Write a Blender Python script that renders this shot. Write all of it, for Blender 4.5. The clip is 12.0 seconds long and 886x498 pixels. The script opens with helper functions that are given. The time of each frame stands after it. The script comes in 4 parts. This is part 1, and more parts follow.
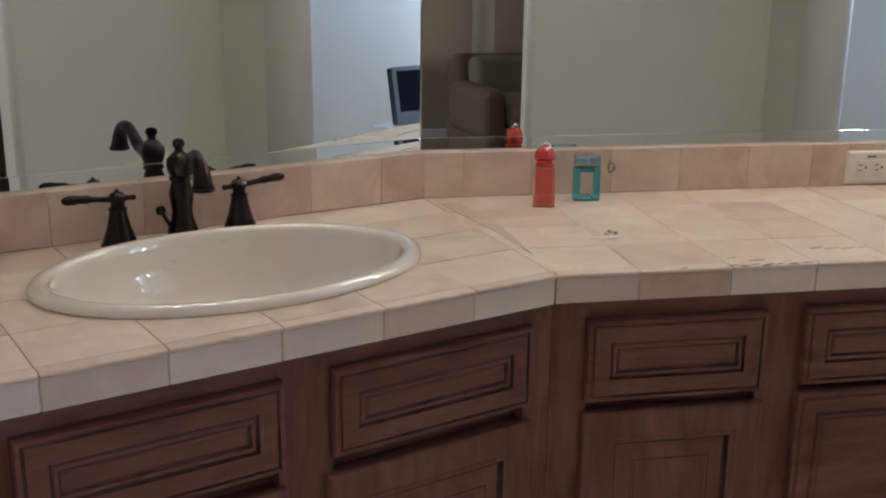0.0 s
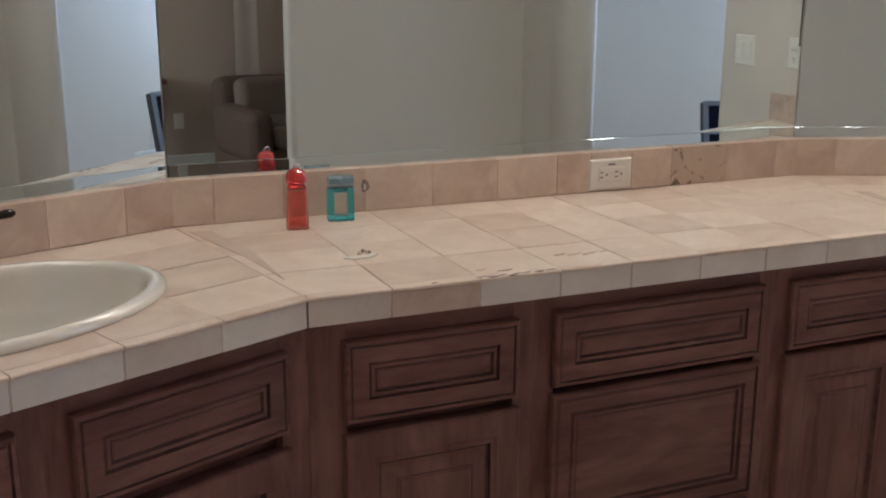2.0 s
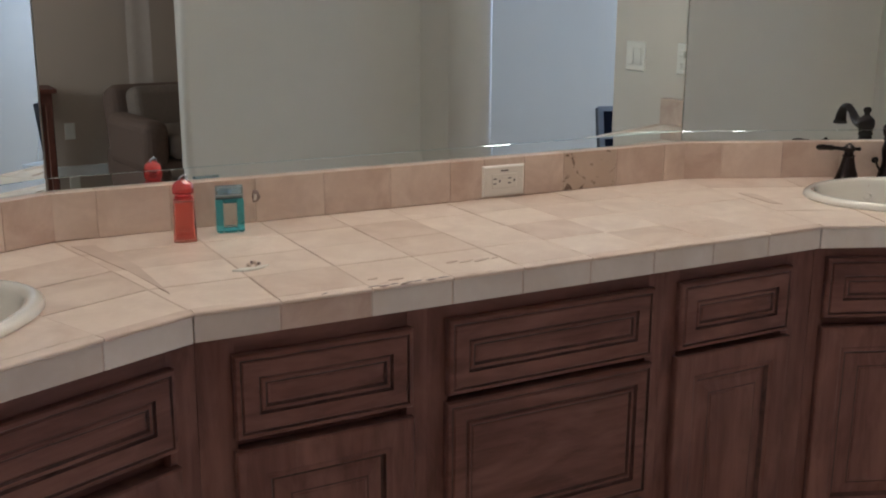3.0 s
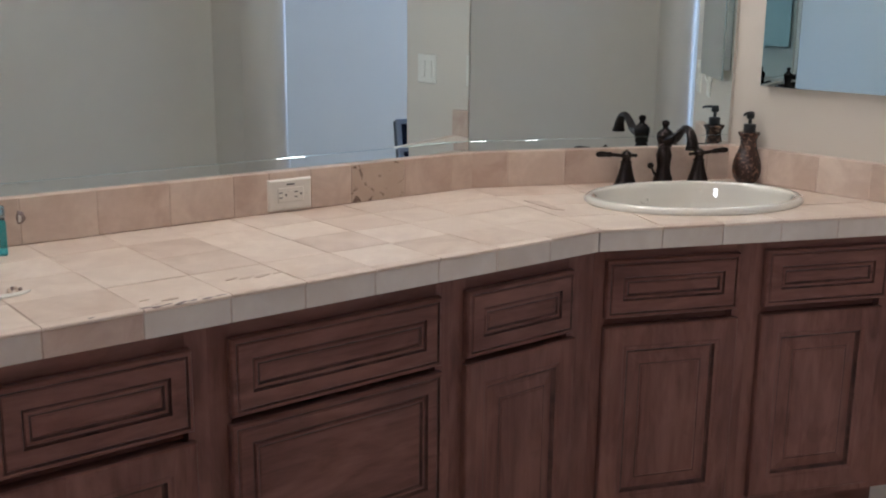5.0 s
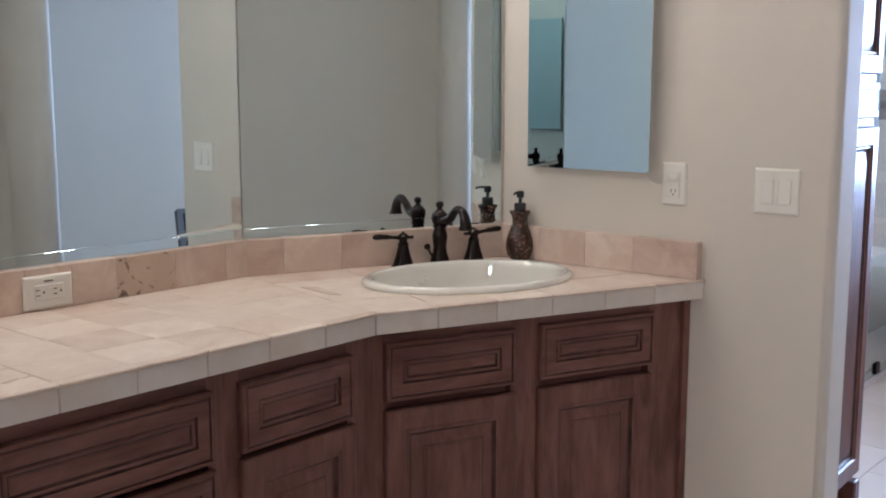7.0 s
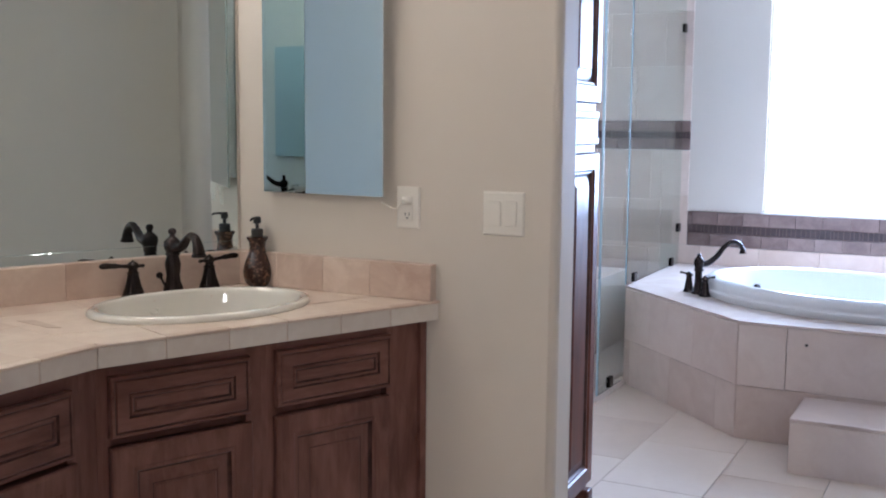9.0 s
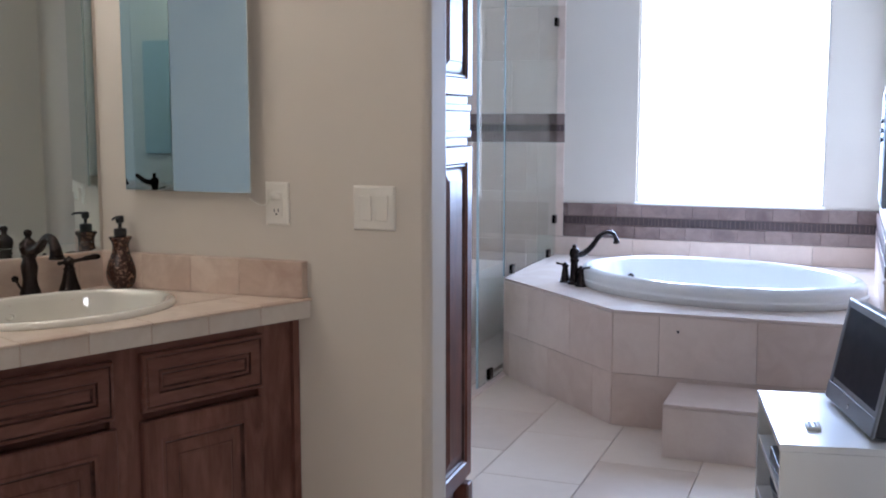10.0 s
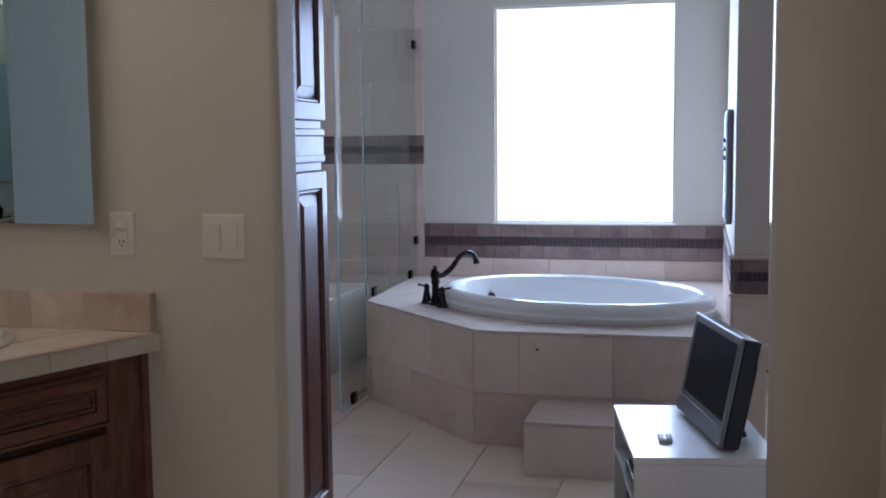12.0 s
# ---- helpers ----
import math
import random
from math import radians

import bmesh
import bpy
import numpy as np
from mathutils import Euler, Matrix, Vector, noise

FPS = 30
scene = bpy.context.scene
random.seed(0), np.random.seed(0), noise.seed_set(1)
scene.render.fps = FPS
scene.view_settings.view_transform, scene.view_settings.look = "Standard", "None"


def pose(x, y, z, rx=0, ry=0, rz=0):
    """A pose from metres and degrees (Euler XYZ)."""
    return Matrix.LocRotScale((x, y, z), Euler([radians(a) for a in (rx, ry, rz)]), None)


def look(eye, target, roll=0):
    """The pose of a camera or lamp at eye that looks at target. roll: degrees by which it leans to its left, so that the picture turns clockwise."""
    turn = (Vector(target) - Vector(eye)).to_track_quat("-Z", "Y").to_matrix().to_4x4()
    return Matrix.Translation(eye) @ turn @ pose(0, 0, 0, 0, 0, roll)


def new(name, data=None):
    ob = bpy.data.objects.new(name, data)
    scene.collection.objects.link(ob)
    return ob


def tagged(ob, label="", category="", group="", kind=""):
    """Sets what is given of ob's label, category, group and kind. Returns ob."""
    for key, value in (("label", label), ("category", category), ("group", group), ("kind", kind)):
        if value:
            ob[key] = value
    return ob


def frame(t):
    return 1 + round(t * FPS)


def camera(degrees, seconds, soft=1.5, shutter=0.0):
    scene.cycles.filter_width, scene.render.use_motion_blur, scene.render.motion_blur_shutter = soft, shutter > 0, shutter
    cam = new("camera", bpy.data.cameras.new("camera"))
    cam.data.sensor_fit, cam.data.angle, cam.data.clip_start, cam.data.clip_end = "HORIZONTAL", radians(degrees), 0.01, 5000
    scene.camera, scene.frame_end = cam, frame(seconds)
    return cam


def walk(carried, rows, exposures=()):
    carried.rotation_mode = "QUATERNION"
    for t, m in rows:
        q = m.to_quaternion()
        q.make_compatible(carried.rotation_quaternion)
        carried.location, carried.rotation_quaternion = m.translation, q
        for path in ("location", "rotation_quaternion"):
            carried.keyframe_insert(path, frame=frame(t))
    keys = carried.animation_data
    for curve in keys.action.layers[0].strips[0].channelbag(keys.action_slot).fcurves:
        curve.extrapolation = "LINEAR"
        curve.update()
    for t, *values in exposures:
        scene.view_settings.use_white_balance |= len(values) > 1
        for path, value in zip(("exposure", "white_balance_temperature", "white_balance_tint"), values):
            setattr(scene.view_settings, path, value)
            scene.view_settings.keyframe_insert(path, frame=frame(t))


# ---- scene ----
cam = camera(45.6, 12.0, soft=2.0)
PATH = [
    (0, (-0.505, -1.604, 1.36), (-0.135, 0.289, 0.83), 0.7),
    (0.5, (-0.488, -1.601, 1.359), (-0.017, 0.269, 0.829), 0.4),
    (1, (-0.475, -1.599, 1.367), (0.1, 0.242, 0.837), 0.3),
    (1.5, (-0.457, -1.597, 1.362), (0.227, 0.21, 0.845), 0.4),
    (2, (-0.441, -1.602, 1.361), (0.318, 0.182, 0.869), 0.2),
    (2.5, (-0.427, -1.6, 1.37), (0.42, 0.144, 0.877), 0.2),
    (3, (-0.41, -1.601, 1.362), (0.51, 0.108, 0.883), 0.3),
    (5, (-0.344, -1.608, 1.351), (0.874, -0.086, 0.902), 0.6),
    (5.5, (-0.333, -1.607, 1.356), (0.973, -0.152, 0.934), 0.6),
    (6, (-0.321, -1.608, 1.349), (1.063, -0.212, 0.98), 0.3),
    (6.5, (-0.304, -1.62, 1.353), (1.145, -0.282, 1.024), 0.2),
    (6.7, (-0.296, -1.624, 1.35), (1.175, -0.305, 1.042), 0.0),
    (8.5, (-0.227, -1.643, 1.343), (1.482, -0.635, 1.097), 1.1),
    (9, (-0.232, -1.676, 1.333), (1.532, -0.764, 1.101), 0.5),
    (9.5, (-0.197, -1.672, 1.334), (1.616, -0.864, 1.094), 0.1),
    (10, (-0.187, -1.692, 1.328), (1.666, -0.98, 1.088), 0.0),
    (10.5, (-0.177, -1.703, 1.331), (1.707, -1.084, 1.071), -0.5),
    (11, (-0.152, -1.707, 1.333), (1.762, -1.197, 1.055), -0.6),
    (11.5, (-0.129, -1.683, 1.337), (1.793, -1.205, 1.054), -0.7),
    (12, (-0.163, -1.726, 1.343), (1.769, -1.25, 1.138), -0.6),
]
walk(cam, [(t, look(eye, target, roll)) for t, eye, target, roll in PATH],
     exposures=[(0, -0.07, 5930, 10), (3, -0.07, 5900, 10), (5.5, 0.11, 5500, 10), (6.7, 0.1, 5550, 10), (8.5, 0.0, 5630, 10), (9.5, -0.16, 5730, 10), (10.5, -0.61, 5800, 10), (11, -0.83, 5830, 10), (12, -1.32, 5860, 10)])

# ---------------------------------------------------------------- light
world = bpy.data.worlds.new("sky")
scene.world = world
world.use_nodes = True
wn = world.node_tree
bg = wn.nodes["Background"]
sky = wn.nodes.new("ShaderNodeTexSky")
sky.sky_type = "NISHITA"
sky.sun_disc = False
sky.sun_elevation = radians(50)
sky.sun_rotation = radians(200)
wn.links.new(sky.outputs[0], bg.inputs[0])
bg.inputs[1].default_value = 0.12


def area_lamp(name, m, sx, sy, power, color):
    d = bpy.data.lights.new(name, "AREA")
    d.shape, d.size, d.size_y, d.energy, d.color = "RECTANGLE", sx, sy, power, color
    ob = new(name, d)
    ob.matrix_world = m
    return ob


SKY_BLUE = (0.52, 0.67, 1.0)
# daylight that falls in through the two frosted windows, and the blinds of the bedroom
area_lamp("daylight_tub_window", look((6.06, -1.04, 1.48), (4.0, -1.04, 1.3)), 1.02, 1.22, 120, SKY_BLUE)
area_lamp("daylight_side_window", look((6.06, -2.55, 1.48), (4.0, -2.55, 1.3)), 0.86, 1.22, 18, SKY_BLUE)
area_lamp("daylight_bedroom", look((-2.42, -3.9, 1.55), (0.0, -3.9, 1.2)), 1.0, 1.1, 45, (0.95, 0.88, 0.80))

# ---------------------------------------------------------------- materials


class Mat:
    """A small helper round a node material."""

    def __init__(self, name, rough=0.5, metal=0.0, color=(0.8, 0.8, 0.8), spec=0.5):
        self.m = bpy.data.materials.new(name)
        self.m.use_nodes = True
        self.t = self.m.node_tree
        self.b = self.t.nodes["Principled BSDF"]
        self.b.inputs["Base Color"].default_value = (*color, 1)
        self.b.inputs["Roughness"].default_value = rough
        self.b.inputs["Metallic"].default_value = metal
        self.b.inputs["Specular IOR Level"].default_value = spec

    def node(self, kind, **vals):
        n = self.t.nodes.new(kind)
        for k, v in vals.items():
            n.inputs[k.replace("_", " ")].default_value = v
        return n

    def link(self, a, b):
        self.t.links.new(a, b)

    def coord(self, scale=(1, 1, 1), shift_by_object=False):
        tc = self.node("ShaderNodeTexCoord")
        mp = self.node("ShaderNodeMapping")
        mp.inputs["Scale"].default_value = scale
        self.link(tc.outputs["Object"], mp.inputs["Vector"])
        if shift_by_object:
            oi = self.node("ShaderNodeObjectInfo")
            mul = self.node("ShaderNodeMath")
            mul.operation = "MULTIPLY"
            mul.inputs[1].default_value = 37.0
            self.link(oi.outputs["Random"], mul.inputs[0])
            self.link(mul.outputs[0], mp.inputs["Location"])
        return mp.outputs["Vector"]

    def noise(self, vec, scale, detail=4.0, rough=0.55, dist=0.0):
        n = self.node("ShaderNodeTexNoise", Scale=scale, Detail=detail, Roughness=rough, Distortion=dist)
        self.link(vec, n.inputs["Vector"])
        return n.outputs["Fac"]

    def ramp(self, fac, stops):
        r = self.node("ShaderNodeValToRGB")
        e = r.color_ramp.elements
        while len(e) < len(stops):
            e.new(0.5)
        for el, (p, col) in zip(e, stops):
            el.position, el.color = p, (*col, 1)
        self.link(fac, r.inputs["Fac"])
        return r.outputs["Color"]

    def mix(self, fac, a, b, mode="MIX"):
        n = self.node("ShaderNodeMix")
        n.data_type, n.blend_type = "RGBA", mode
        for sock, v in ((n.inputs[0], fac), (n.inputs[6], a), (n.inputs[7], b)):
            if isinstance(v, (int, float)):
                sock.default_value = v
            elif isinstance(v, tuple):
                sock.default_value = (*v, 1)
            else:
                self.link(v, sock)
        return n.outputs[2]

    def color(self, sock):
        self.link(sock, self.b.inputs["Base Color"])
        return self

    def bump(self, fac, strength, dist=0.002):
        n = self.node("ShaderNodeBump", Strength=strength, Distance=dist)
        self.link(fac, n.inputs["Height"])
        self.link(n.outputs["Normal"], self.b.inputs["Normal"])
        return self

    def rough(self, fac, lo, hi):
        n = self.node("ShaderNodeMapRange")
        n.inputs["To Min"].default_value, n.inputs["To Max"].default_value = lo, hi
        self.link(fac, n.inputs["Value"])
        self.link(n.outputs["Result"], self.b.inputs["Roughness"])
        return self


def paint(name, c, rough=0.6):
    k = Mat(name, rough)
    v = k.coord()
    k.color(k.mix(k.noise(v, 1.3, 3), tuple(x * 0.94 for x in c), tuple(min(1, x * 1.04) for x in c)))
    k.bump(k.noise(v, 160, 3), 0.10, 0.002)
    return k.m


def travertine(name, dark, mid, light, rough=(0.28, 0.5), pit=0.0, stains=0.4, mottle=0.75, relief=0.12):
    k = Mat(name, 0.4)
    v = k.coord(shift_by_object=True)
    oi = k.node("ShaderNodeObjectInfo")
    tone = k.ramp(oi.outputs["Random"], [(0.0, dark), (0.4, mid), (0.75, light), (1.0, tuple(x * 0.92 for x in mid))])
    cloud = k.noise(v, 9, 6, 0.6, 0.8)
    grain = k.noise(v, 70, 4, 0.6)
    stain = k.noise(v, 3.2, 5, 0.6, 0.7)
    c = k.mix(k.ramp(cloud, [(0.36, (0, 0, 0)), (0.62, (1, 1, 1))]), k.mix(0.42 * mottle, tone, dark), k.mix(0.55 * mottle, tone, light))
    c = k.mix(k.ramp(stain, [(0.48, (0, 0, 0)), (0.75, (stains, stains, stains))]), c, dark)
    c = k.mix(k.ramp(grain, [(0.3, (0.3, 0.3, 0.3)), (0.62, (0, 0, 0))]), c, k.mix(0.5 * mottle, c, dark))
    if pit:
        hole = k.ramp(k.noise(v, 26, 3, 0.5, 1.5), [(0.60, (0, 0, 0)), (0.68, (1, 1, 1))])
        c = k.mix(hole, c, (0.16, 0.10, 0.07))
    k.color(c)
    k.rough(cloud, *rough)
    k.bump(k.mix(0.5, cloud, grain), relief, 0.003)
    return k.m


def wood(name, axis, dark, mid, light):
    k = Mat(name, 0.42, spec=0.28)
    sc = {"x": (1.8, 16, 16), "z": (16, 16, 1.8)}[axis]
    wide = {"x": (2.2, 7, 7), "z": (7, 7, 2.2)}[axis]
    v = k.coord(sc, True)
    w = k.coord(wide, True)
    g = k.noise(v, 1.1, 6, 0.6, 2.2)
    fine = k.noise(v, 9, 4, 0.6)
    worn = k.noise(w, 2.1, 4, 0.55, 0.9)
    smear = k.noise(w, 1.3, 5, 0.6, 1.4)
    c = k.ramp(g, [(0.22, dark), (0.48, mid), (0.80, light)])
    c = k.mix(k.ramp(fine, [(0.35, (0.14, 0.14, 0.14)), (0.6, (0, 0, 0))]), c, dark)
    c = k.mix(k.ramp(worn, [(0.44, (0, 0, 0)), (0.68, (0.5, 0.5, 0.5))]), c, tuple(x * 1.25 for x in light))
    c = k.mix(k.ramp(smear, [(0.52, (0, 0, 0)), (0.72, (0.5, 0.5, 0.5))]), c, tuple(x * 0.8 for x in dark))
    k.color(c)
    k.rough(g, 0.36, 0.58)
    k.bump(fine, 0.08, 0.001)
    return k.m


def rubbed_glaze(name, dark, wood_tone):
    """Dark glaze left in the grooves, rubbed away here and there."""
    k = Mat(name, 0.5, spec=0.4)
    n = k.noise(k.coord((1, 1, 1), True), 14, 4, 0.6, 0.6)
    k.color(k.mix(k.ramp(n, [(0.36, (0, 0, 0)), (0.66, (1, 1, 1))]), dark, wood_tone))
    return k.m


def flecked(name, base, fleck, scale):
    """Glossy dark ceramic with raised bright flecks."""
    k = Mat(name, 0.2)
    n = k.noise(k.coord(), scale, 3, 0.6, 1.0)
    k.color(k.mix(k.ramp(n, [(0.54, (0, 0, 0)), (0.62, (1, 1, 1))]), base, fleck))
    k.rough(n, 0.12, 0.34)
    k.bump(n, 0.7, 0.003)
    return k.m


def plain(name, c, rough=0.4, metal=0.0, vary=0.08, scale=20.0, bump=0.0, spec=0.5):
    k = Mat(name, rough, metal, c, spec)
    n = k.noise(k.coord(), scale, 4)
    k.color(k.mix(n, tuple(x * (1 - vary) for x in c), tuple(min(1.0, x * (1 + vary)) for x in c)))
    k.rough(n, max(0.02, rough * 0.8), min(1, rough * 1.25))
    if bump:
        k.bump(n, bump, 0.002)
    return k.m


def clear_glass(name, c, rough=0.0, ior=1.45, clear=1.0):
    k = Mat(name, rough, 0, c)
    k.b.inputs["Transmission Weight"].default_value = clear
    k.b.inputs["IOR"].default_value = ior
    return k.m


def glow(name, c, strength):
    k = Mat(name, 0.5, 0, c)
    k.b.inputs["Emission Color"].default_value = (*c, 1)
    k.b.inputs["Emission Strength"].default_value = strength
    return k.m


WALL = paint("cream_wall_paint", (0.66, 0.605, 0.53))
CEIL = paint("ceiling_paint", (0.80, 0.77, 0.72))
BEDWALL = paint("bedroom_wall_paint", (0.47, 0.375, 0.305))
TRIM = plain("white_trim_paint", (0.78, 0.77, 0.75), 0.35, 0, 0.03)
TILE = travertine("travertine_counter", (0.57, 0.43, 0.345), (0.73, 0.605, 0.505), (0.84, 0.73, 0.63), mottle=0.95)
SPLASH = travertine("travertine_splash", (0.47, 0.33, 0.26), (0.63, 0.49, 0.40), (0.75, 0.63, 0.53), mottle=0.9)
PITTED = travertine("travertine_pitted", (0.46, 0.34, 0.26), (0.56, 0.43, 0.33), (0.62, 0.50, 0.40), pit=1.0)
EDGE = travertine("travertine_edge", (0.56, 0.48, 0.41), (0.70, 0.65, 0.58), (0.74, 0.70, 0.64))
FLOORT = travertine("stone_floor_tile", (0.68, 0.54, 0.42), (0.80, 0.665, 0.53), (0.85, 0.725, 0.60), (0.30, 0.36), stains=0.08, mottle=0.35, relief=0.006)
DECKT = travertine("stone_tub_tile", (0.60, 0.465, 0.385), (0.70, 0.57, 0.485), (0.78, 0.66, 0.575), (0.28, 0.40), mottle=0.6, relief=0.03)
POLISHED = travertine("polished_stone_deck", (0.64, 0.52, 0.44), (0.74, 0.63, 0.55), (0.80, 0.70, 0.62), (0.13, 0.22), mottle=0.5, relief=0.01)
BANDT = travertine("brown_band_tile", (0.115, 0.072, 0.062), (0.195, 0.132, 0.115), (0.30, 0.225, 0.20), (0.3, 0.5), mottle=0.95)
MOSAIC = travertine("dark_mosaic", (0.030, 0.018, 0.018), (0.06, 0.038, 0.036), (0.10, 0.066, 0.062), (0.35, 0.5))
SLIP = travertine("travertine_slip", (0.55, 0.42, 0.34), (0.66, 0.535, 0.44), (0.73, 0.61, 0.51), mottle=0.9)
GROUT = plain("sand_grout", (0.58, 0.46, 0.38), 0.85, 0, 0.15, 60, 0.2)
FGROUT = plain("grey_floor_grout", (0.60, 0.51, 0.42), 0.9, 0, 0.15, 60, 0.2)
BGROUT = plain("brown_band_grout", (0.20, 0.145, 0.125), 0.85, 0, 0.2, 60, 0.2)
DGROUT = plain("rosy_tile_grout", (0.68, 0.56, 0.48), 0.85, 0, 0.15, 60, 0.2)
WOODX = wood("glazed_wood_across", "x", (0.090, 0.037, 0.029), (0.158, 0.070, 0.055), (0.218, 0.110, 0.087))
WOODZ = wood("glazed_wood_upright", "z", (0.090, 0.037, 0.029), (0.158, 0.070, 0.055), (0.218, 0.110, 0.087))
GLAZE = rubbed_glaze("dark_wood_glaze", (0.038, 0.015, 0.012), (0.115, 0.050, 0.040))
REDWOOD = wood("varnished_red_wood", "z", (0.06, 0.018, 0.012), (0.11, 0.034, 0.022), (0.16, 0.055, 0.036))
REDWOOD.node_tree.nodes["Principled BSDF"].inputs["Coat Weight"].default_value = 0.2
REDWOOD.node_tree.nodes["Principled BSDF"].inputs["Coat Roughness"].default_value = 0.18
BRONZE = plain("oil_rubbed_bronze", (0.022, 0.015, 0.013), 0.22, 0.75, 0.3, 40)
PORC = plain("biscuit_porcelain", (0.80, 0.775, 0.70), 0.022, 0, 0.02)
for gloss in (PORC,):
    gloss.node_tree.nodes["Principled BSDF"].inputs["Coat Weight"].default_value = 1.0
    gloss.node_tree.nodes["Principled BSDF"].inputs["Coat Roughness"].default_value = 0.02
    gloss.node_tree.nodes["Principled BSDF"].inputs["Coat IOR"].default_value = 1.85
TUBW = plain("white_acrylic", (0.80, 0.80, 0.78), 0.12, 0, 0.02)
CHROME = plain("polished_aluminium", (0.60, 0.63, 0.68), 0.12, 1.0, 0.04)
PLASTIC = plain("white_plastic", (0.78, 0.75, 0.68), 0.35, 0, 0.02)
BLACK = plain("black_plastic", (0.02, 0.02, 0.022), 0.35, 0, 0.2)
SILVER = plain("silver_plastic", (0.24, 0.25, 0.27), 0.35, 0.4, 0.05)
SCREEN = plain("dark_screen", (0.005, 0.007, 0.016), 0.35, 0, 0.1, spec=0.10)
LACQ = plain("white_lacquer", (0.78, 0.78, 0.76), 0.18, 0, 0.02)
MIRROR = Mat("mirror_glass", 0.0, 1.0, (0.765, 0.885, 0.925)).m
GLASS = clear_glass("shower_glass", (0.87, 0.94, 0.90), 0.0, 1.13)
REDG = clear_glass("red_glass", (1.0, 0.45, 0.39), 0.0, 1.3, 0.86)
DEEPRED = clear_glass("deep_red_glass", (0.95, 0.13, 0.13), 0.02, 1.45, 0.8)
BLUEG = clear_glass("teal_glass", (0.14, 0.74, 0.90), 0.0, 1.4, 0.95)
PALEG = clear_glass("pale_glass", (0.90, 0.97, 0.94), 0.0, 1.2, 1.0)
GLASSEDGE = plain("polished_glass_edge", (0.42, 0.56, 0.60), 0.3, 0, 0.05)
FROSTCAP = clear_glass("silvery_cap_plastic", (0.62, 0.84, 0.95), 0.04, 1.4, 0.9)
# paler tone that imitates a faint patch of light in the bedroom
LIGHTPATCH = plain("bedroom_light_patch", (0.52, 0.44, 0.38), 0.8, 0, 0.1)
FABRIC = plain("brown_upholstery", (0.125, 0.078, 0.058), 0.9, 0, 0.2, 60, 0.3)
CUSHION = plain("grey_brown_cushion", (0.19, 0.145, 0.115), 0.9, 0, 0.2, 60, 0.3)
CARPET = plain("dark_carpet", (0.20, 0.15, 0.11), 0.95, 0, 0.25, 90, 0.5)
FROST = glow("bright_frosted_pane", (0.95, 0.96, 1.0), 3.5)
# flat blue-green standing in for what a mirrored cabinet door reflects
MIRRORTEAL = plain("teal_mirror_reflection", (0.42, 0.50, 0.50), 0.25, 0, 0.04)
BULB = glow("warm_bulb", (1.0, 0.86, 0.72), 36.0)
DIMBULB = glow("faint_warm_bulb", (1.0, 0.86, 0.72), 22.0)
BLINDGLOW = glow("dim_sky_backdrop", (0.25, 0.55, 0.8), 0.8)
MARBLED = flecked("carved_brown_ceramic", (0.034, 0.014, 0.010), (0.22, 0.11, 0.07), 85)

# ---------------------------------------------------------------- mesh helpers


def mesh_from(bm, name, *mats):
    me = bpy.data.meshes.new(name)
    bm.normal_update()
    bm.to_mesh(me)
    bm.free()
    for m in mats:
        me.materials.append(m)
    return me


def part(name, bm, material, parent=None, label="", at=None):
    mats = material if isinstance(material, (list, tuple)) else (material,)
    ob = new(name, mesh_from(bm, name, *mats))
    if parent is not None:
        ob.parent = parent
    if at is not None:
        ob.matrix_basis = at
    return tagged(ob, label)


def thing(name, label, category, at=Matrix(), group="", kind=""):
    ob = new(name)
    ob.empty_display_size = 0.05
    ob.matrix_basis = at
    return tagged(ob, label, category, group, kind)


def box(x0, y0, z0, x1, y1, z1, bevel=0.0, seg=2):
    bm = bmesh.new()
    bmesh.ops.create_cube(bm, size=1.0)
    for v in bm.verts:
        v.co = Vector(((x0 + x1) / 2 + v.co.x * (x1 - x0), (y0 + y1) / 2 + v.co.y * (y1 - y0), (z0 + z1) / 2 + v.co.z * (z1 - z0)))
    if bevel:
        bmesh.ops.bevel(bm, geom=bm.edges[:], offset=bevel, segments=seg, affect="EDGES", profile=0.5)
    return bm


def join(*bms):
    out = bmesh.new()
    for b in bms:
        me = bpy.data.meshes.new("tmp")
        b.to_mesh(me)
        b.free()
        out.from_mesh(me)
        bpy.data.meshes.remove(me)
    return out


def shrink(poly, d):
    """A convex polygon, counter-clockwise, moved in by d."""
    out, n = [], len(poly)
    for i in range(n):
        p, a, b = Vector(poly[i]), Vector(poly[i - 1]), Vector(poly[(i + 1) % n])
        e1, e2 = (p - a).normalized(), (b - p).normalized()
        n1, n2 = Vector((-e1.y, e1.x)), Vector((-e2.y, e2.x))
        k = 1 + n1.dot(n2)
        out.append(p + (n1 + n2) * (d / max(k, 0.25)))
    return out


def prism(poly, z0, z1, chamfer=0.0):
    bm = bmesh.new()
    poly = [Vector(p) for p in poly]
    rings = [[bm.verts.new((p.x, p.y, z0)) for p in poly]]
    if chamfer:
        rings.append([bm.verts.new((p.x, p.y, z1 - chamfer)) for p in poly])
        rings.append([bm.verts.new((p.x, p.y, z1)) for p in shrink(poly, chamfer)])
    else:
        rings.append([bm.verts.new((p.x, p.y, z1)) for p in poly])
    n = len(poly)
    for a, b in zip(rings, rings[1:]):
        for i in range(n):
            bm.faces.new((a[i], a[(i + 1) % n], b[(i + 1) % n], b[i]))
    bm.faces.new(rings[-1])
    bm.faces.new(rings[0][::-1])
    return bm


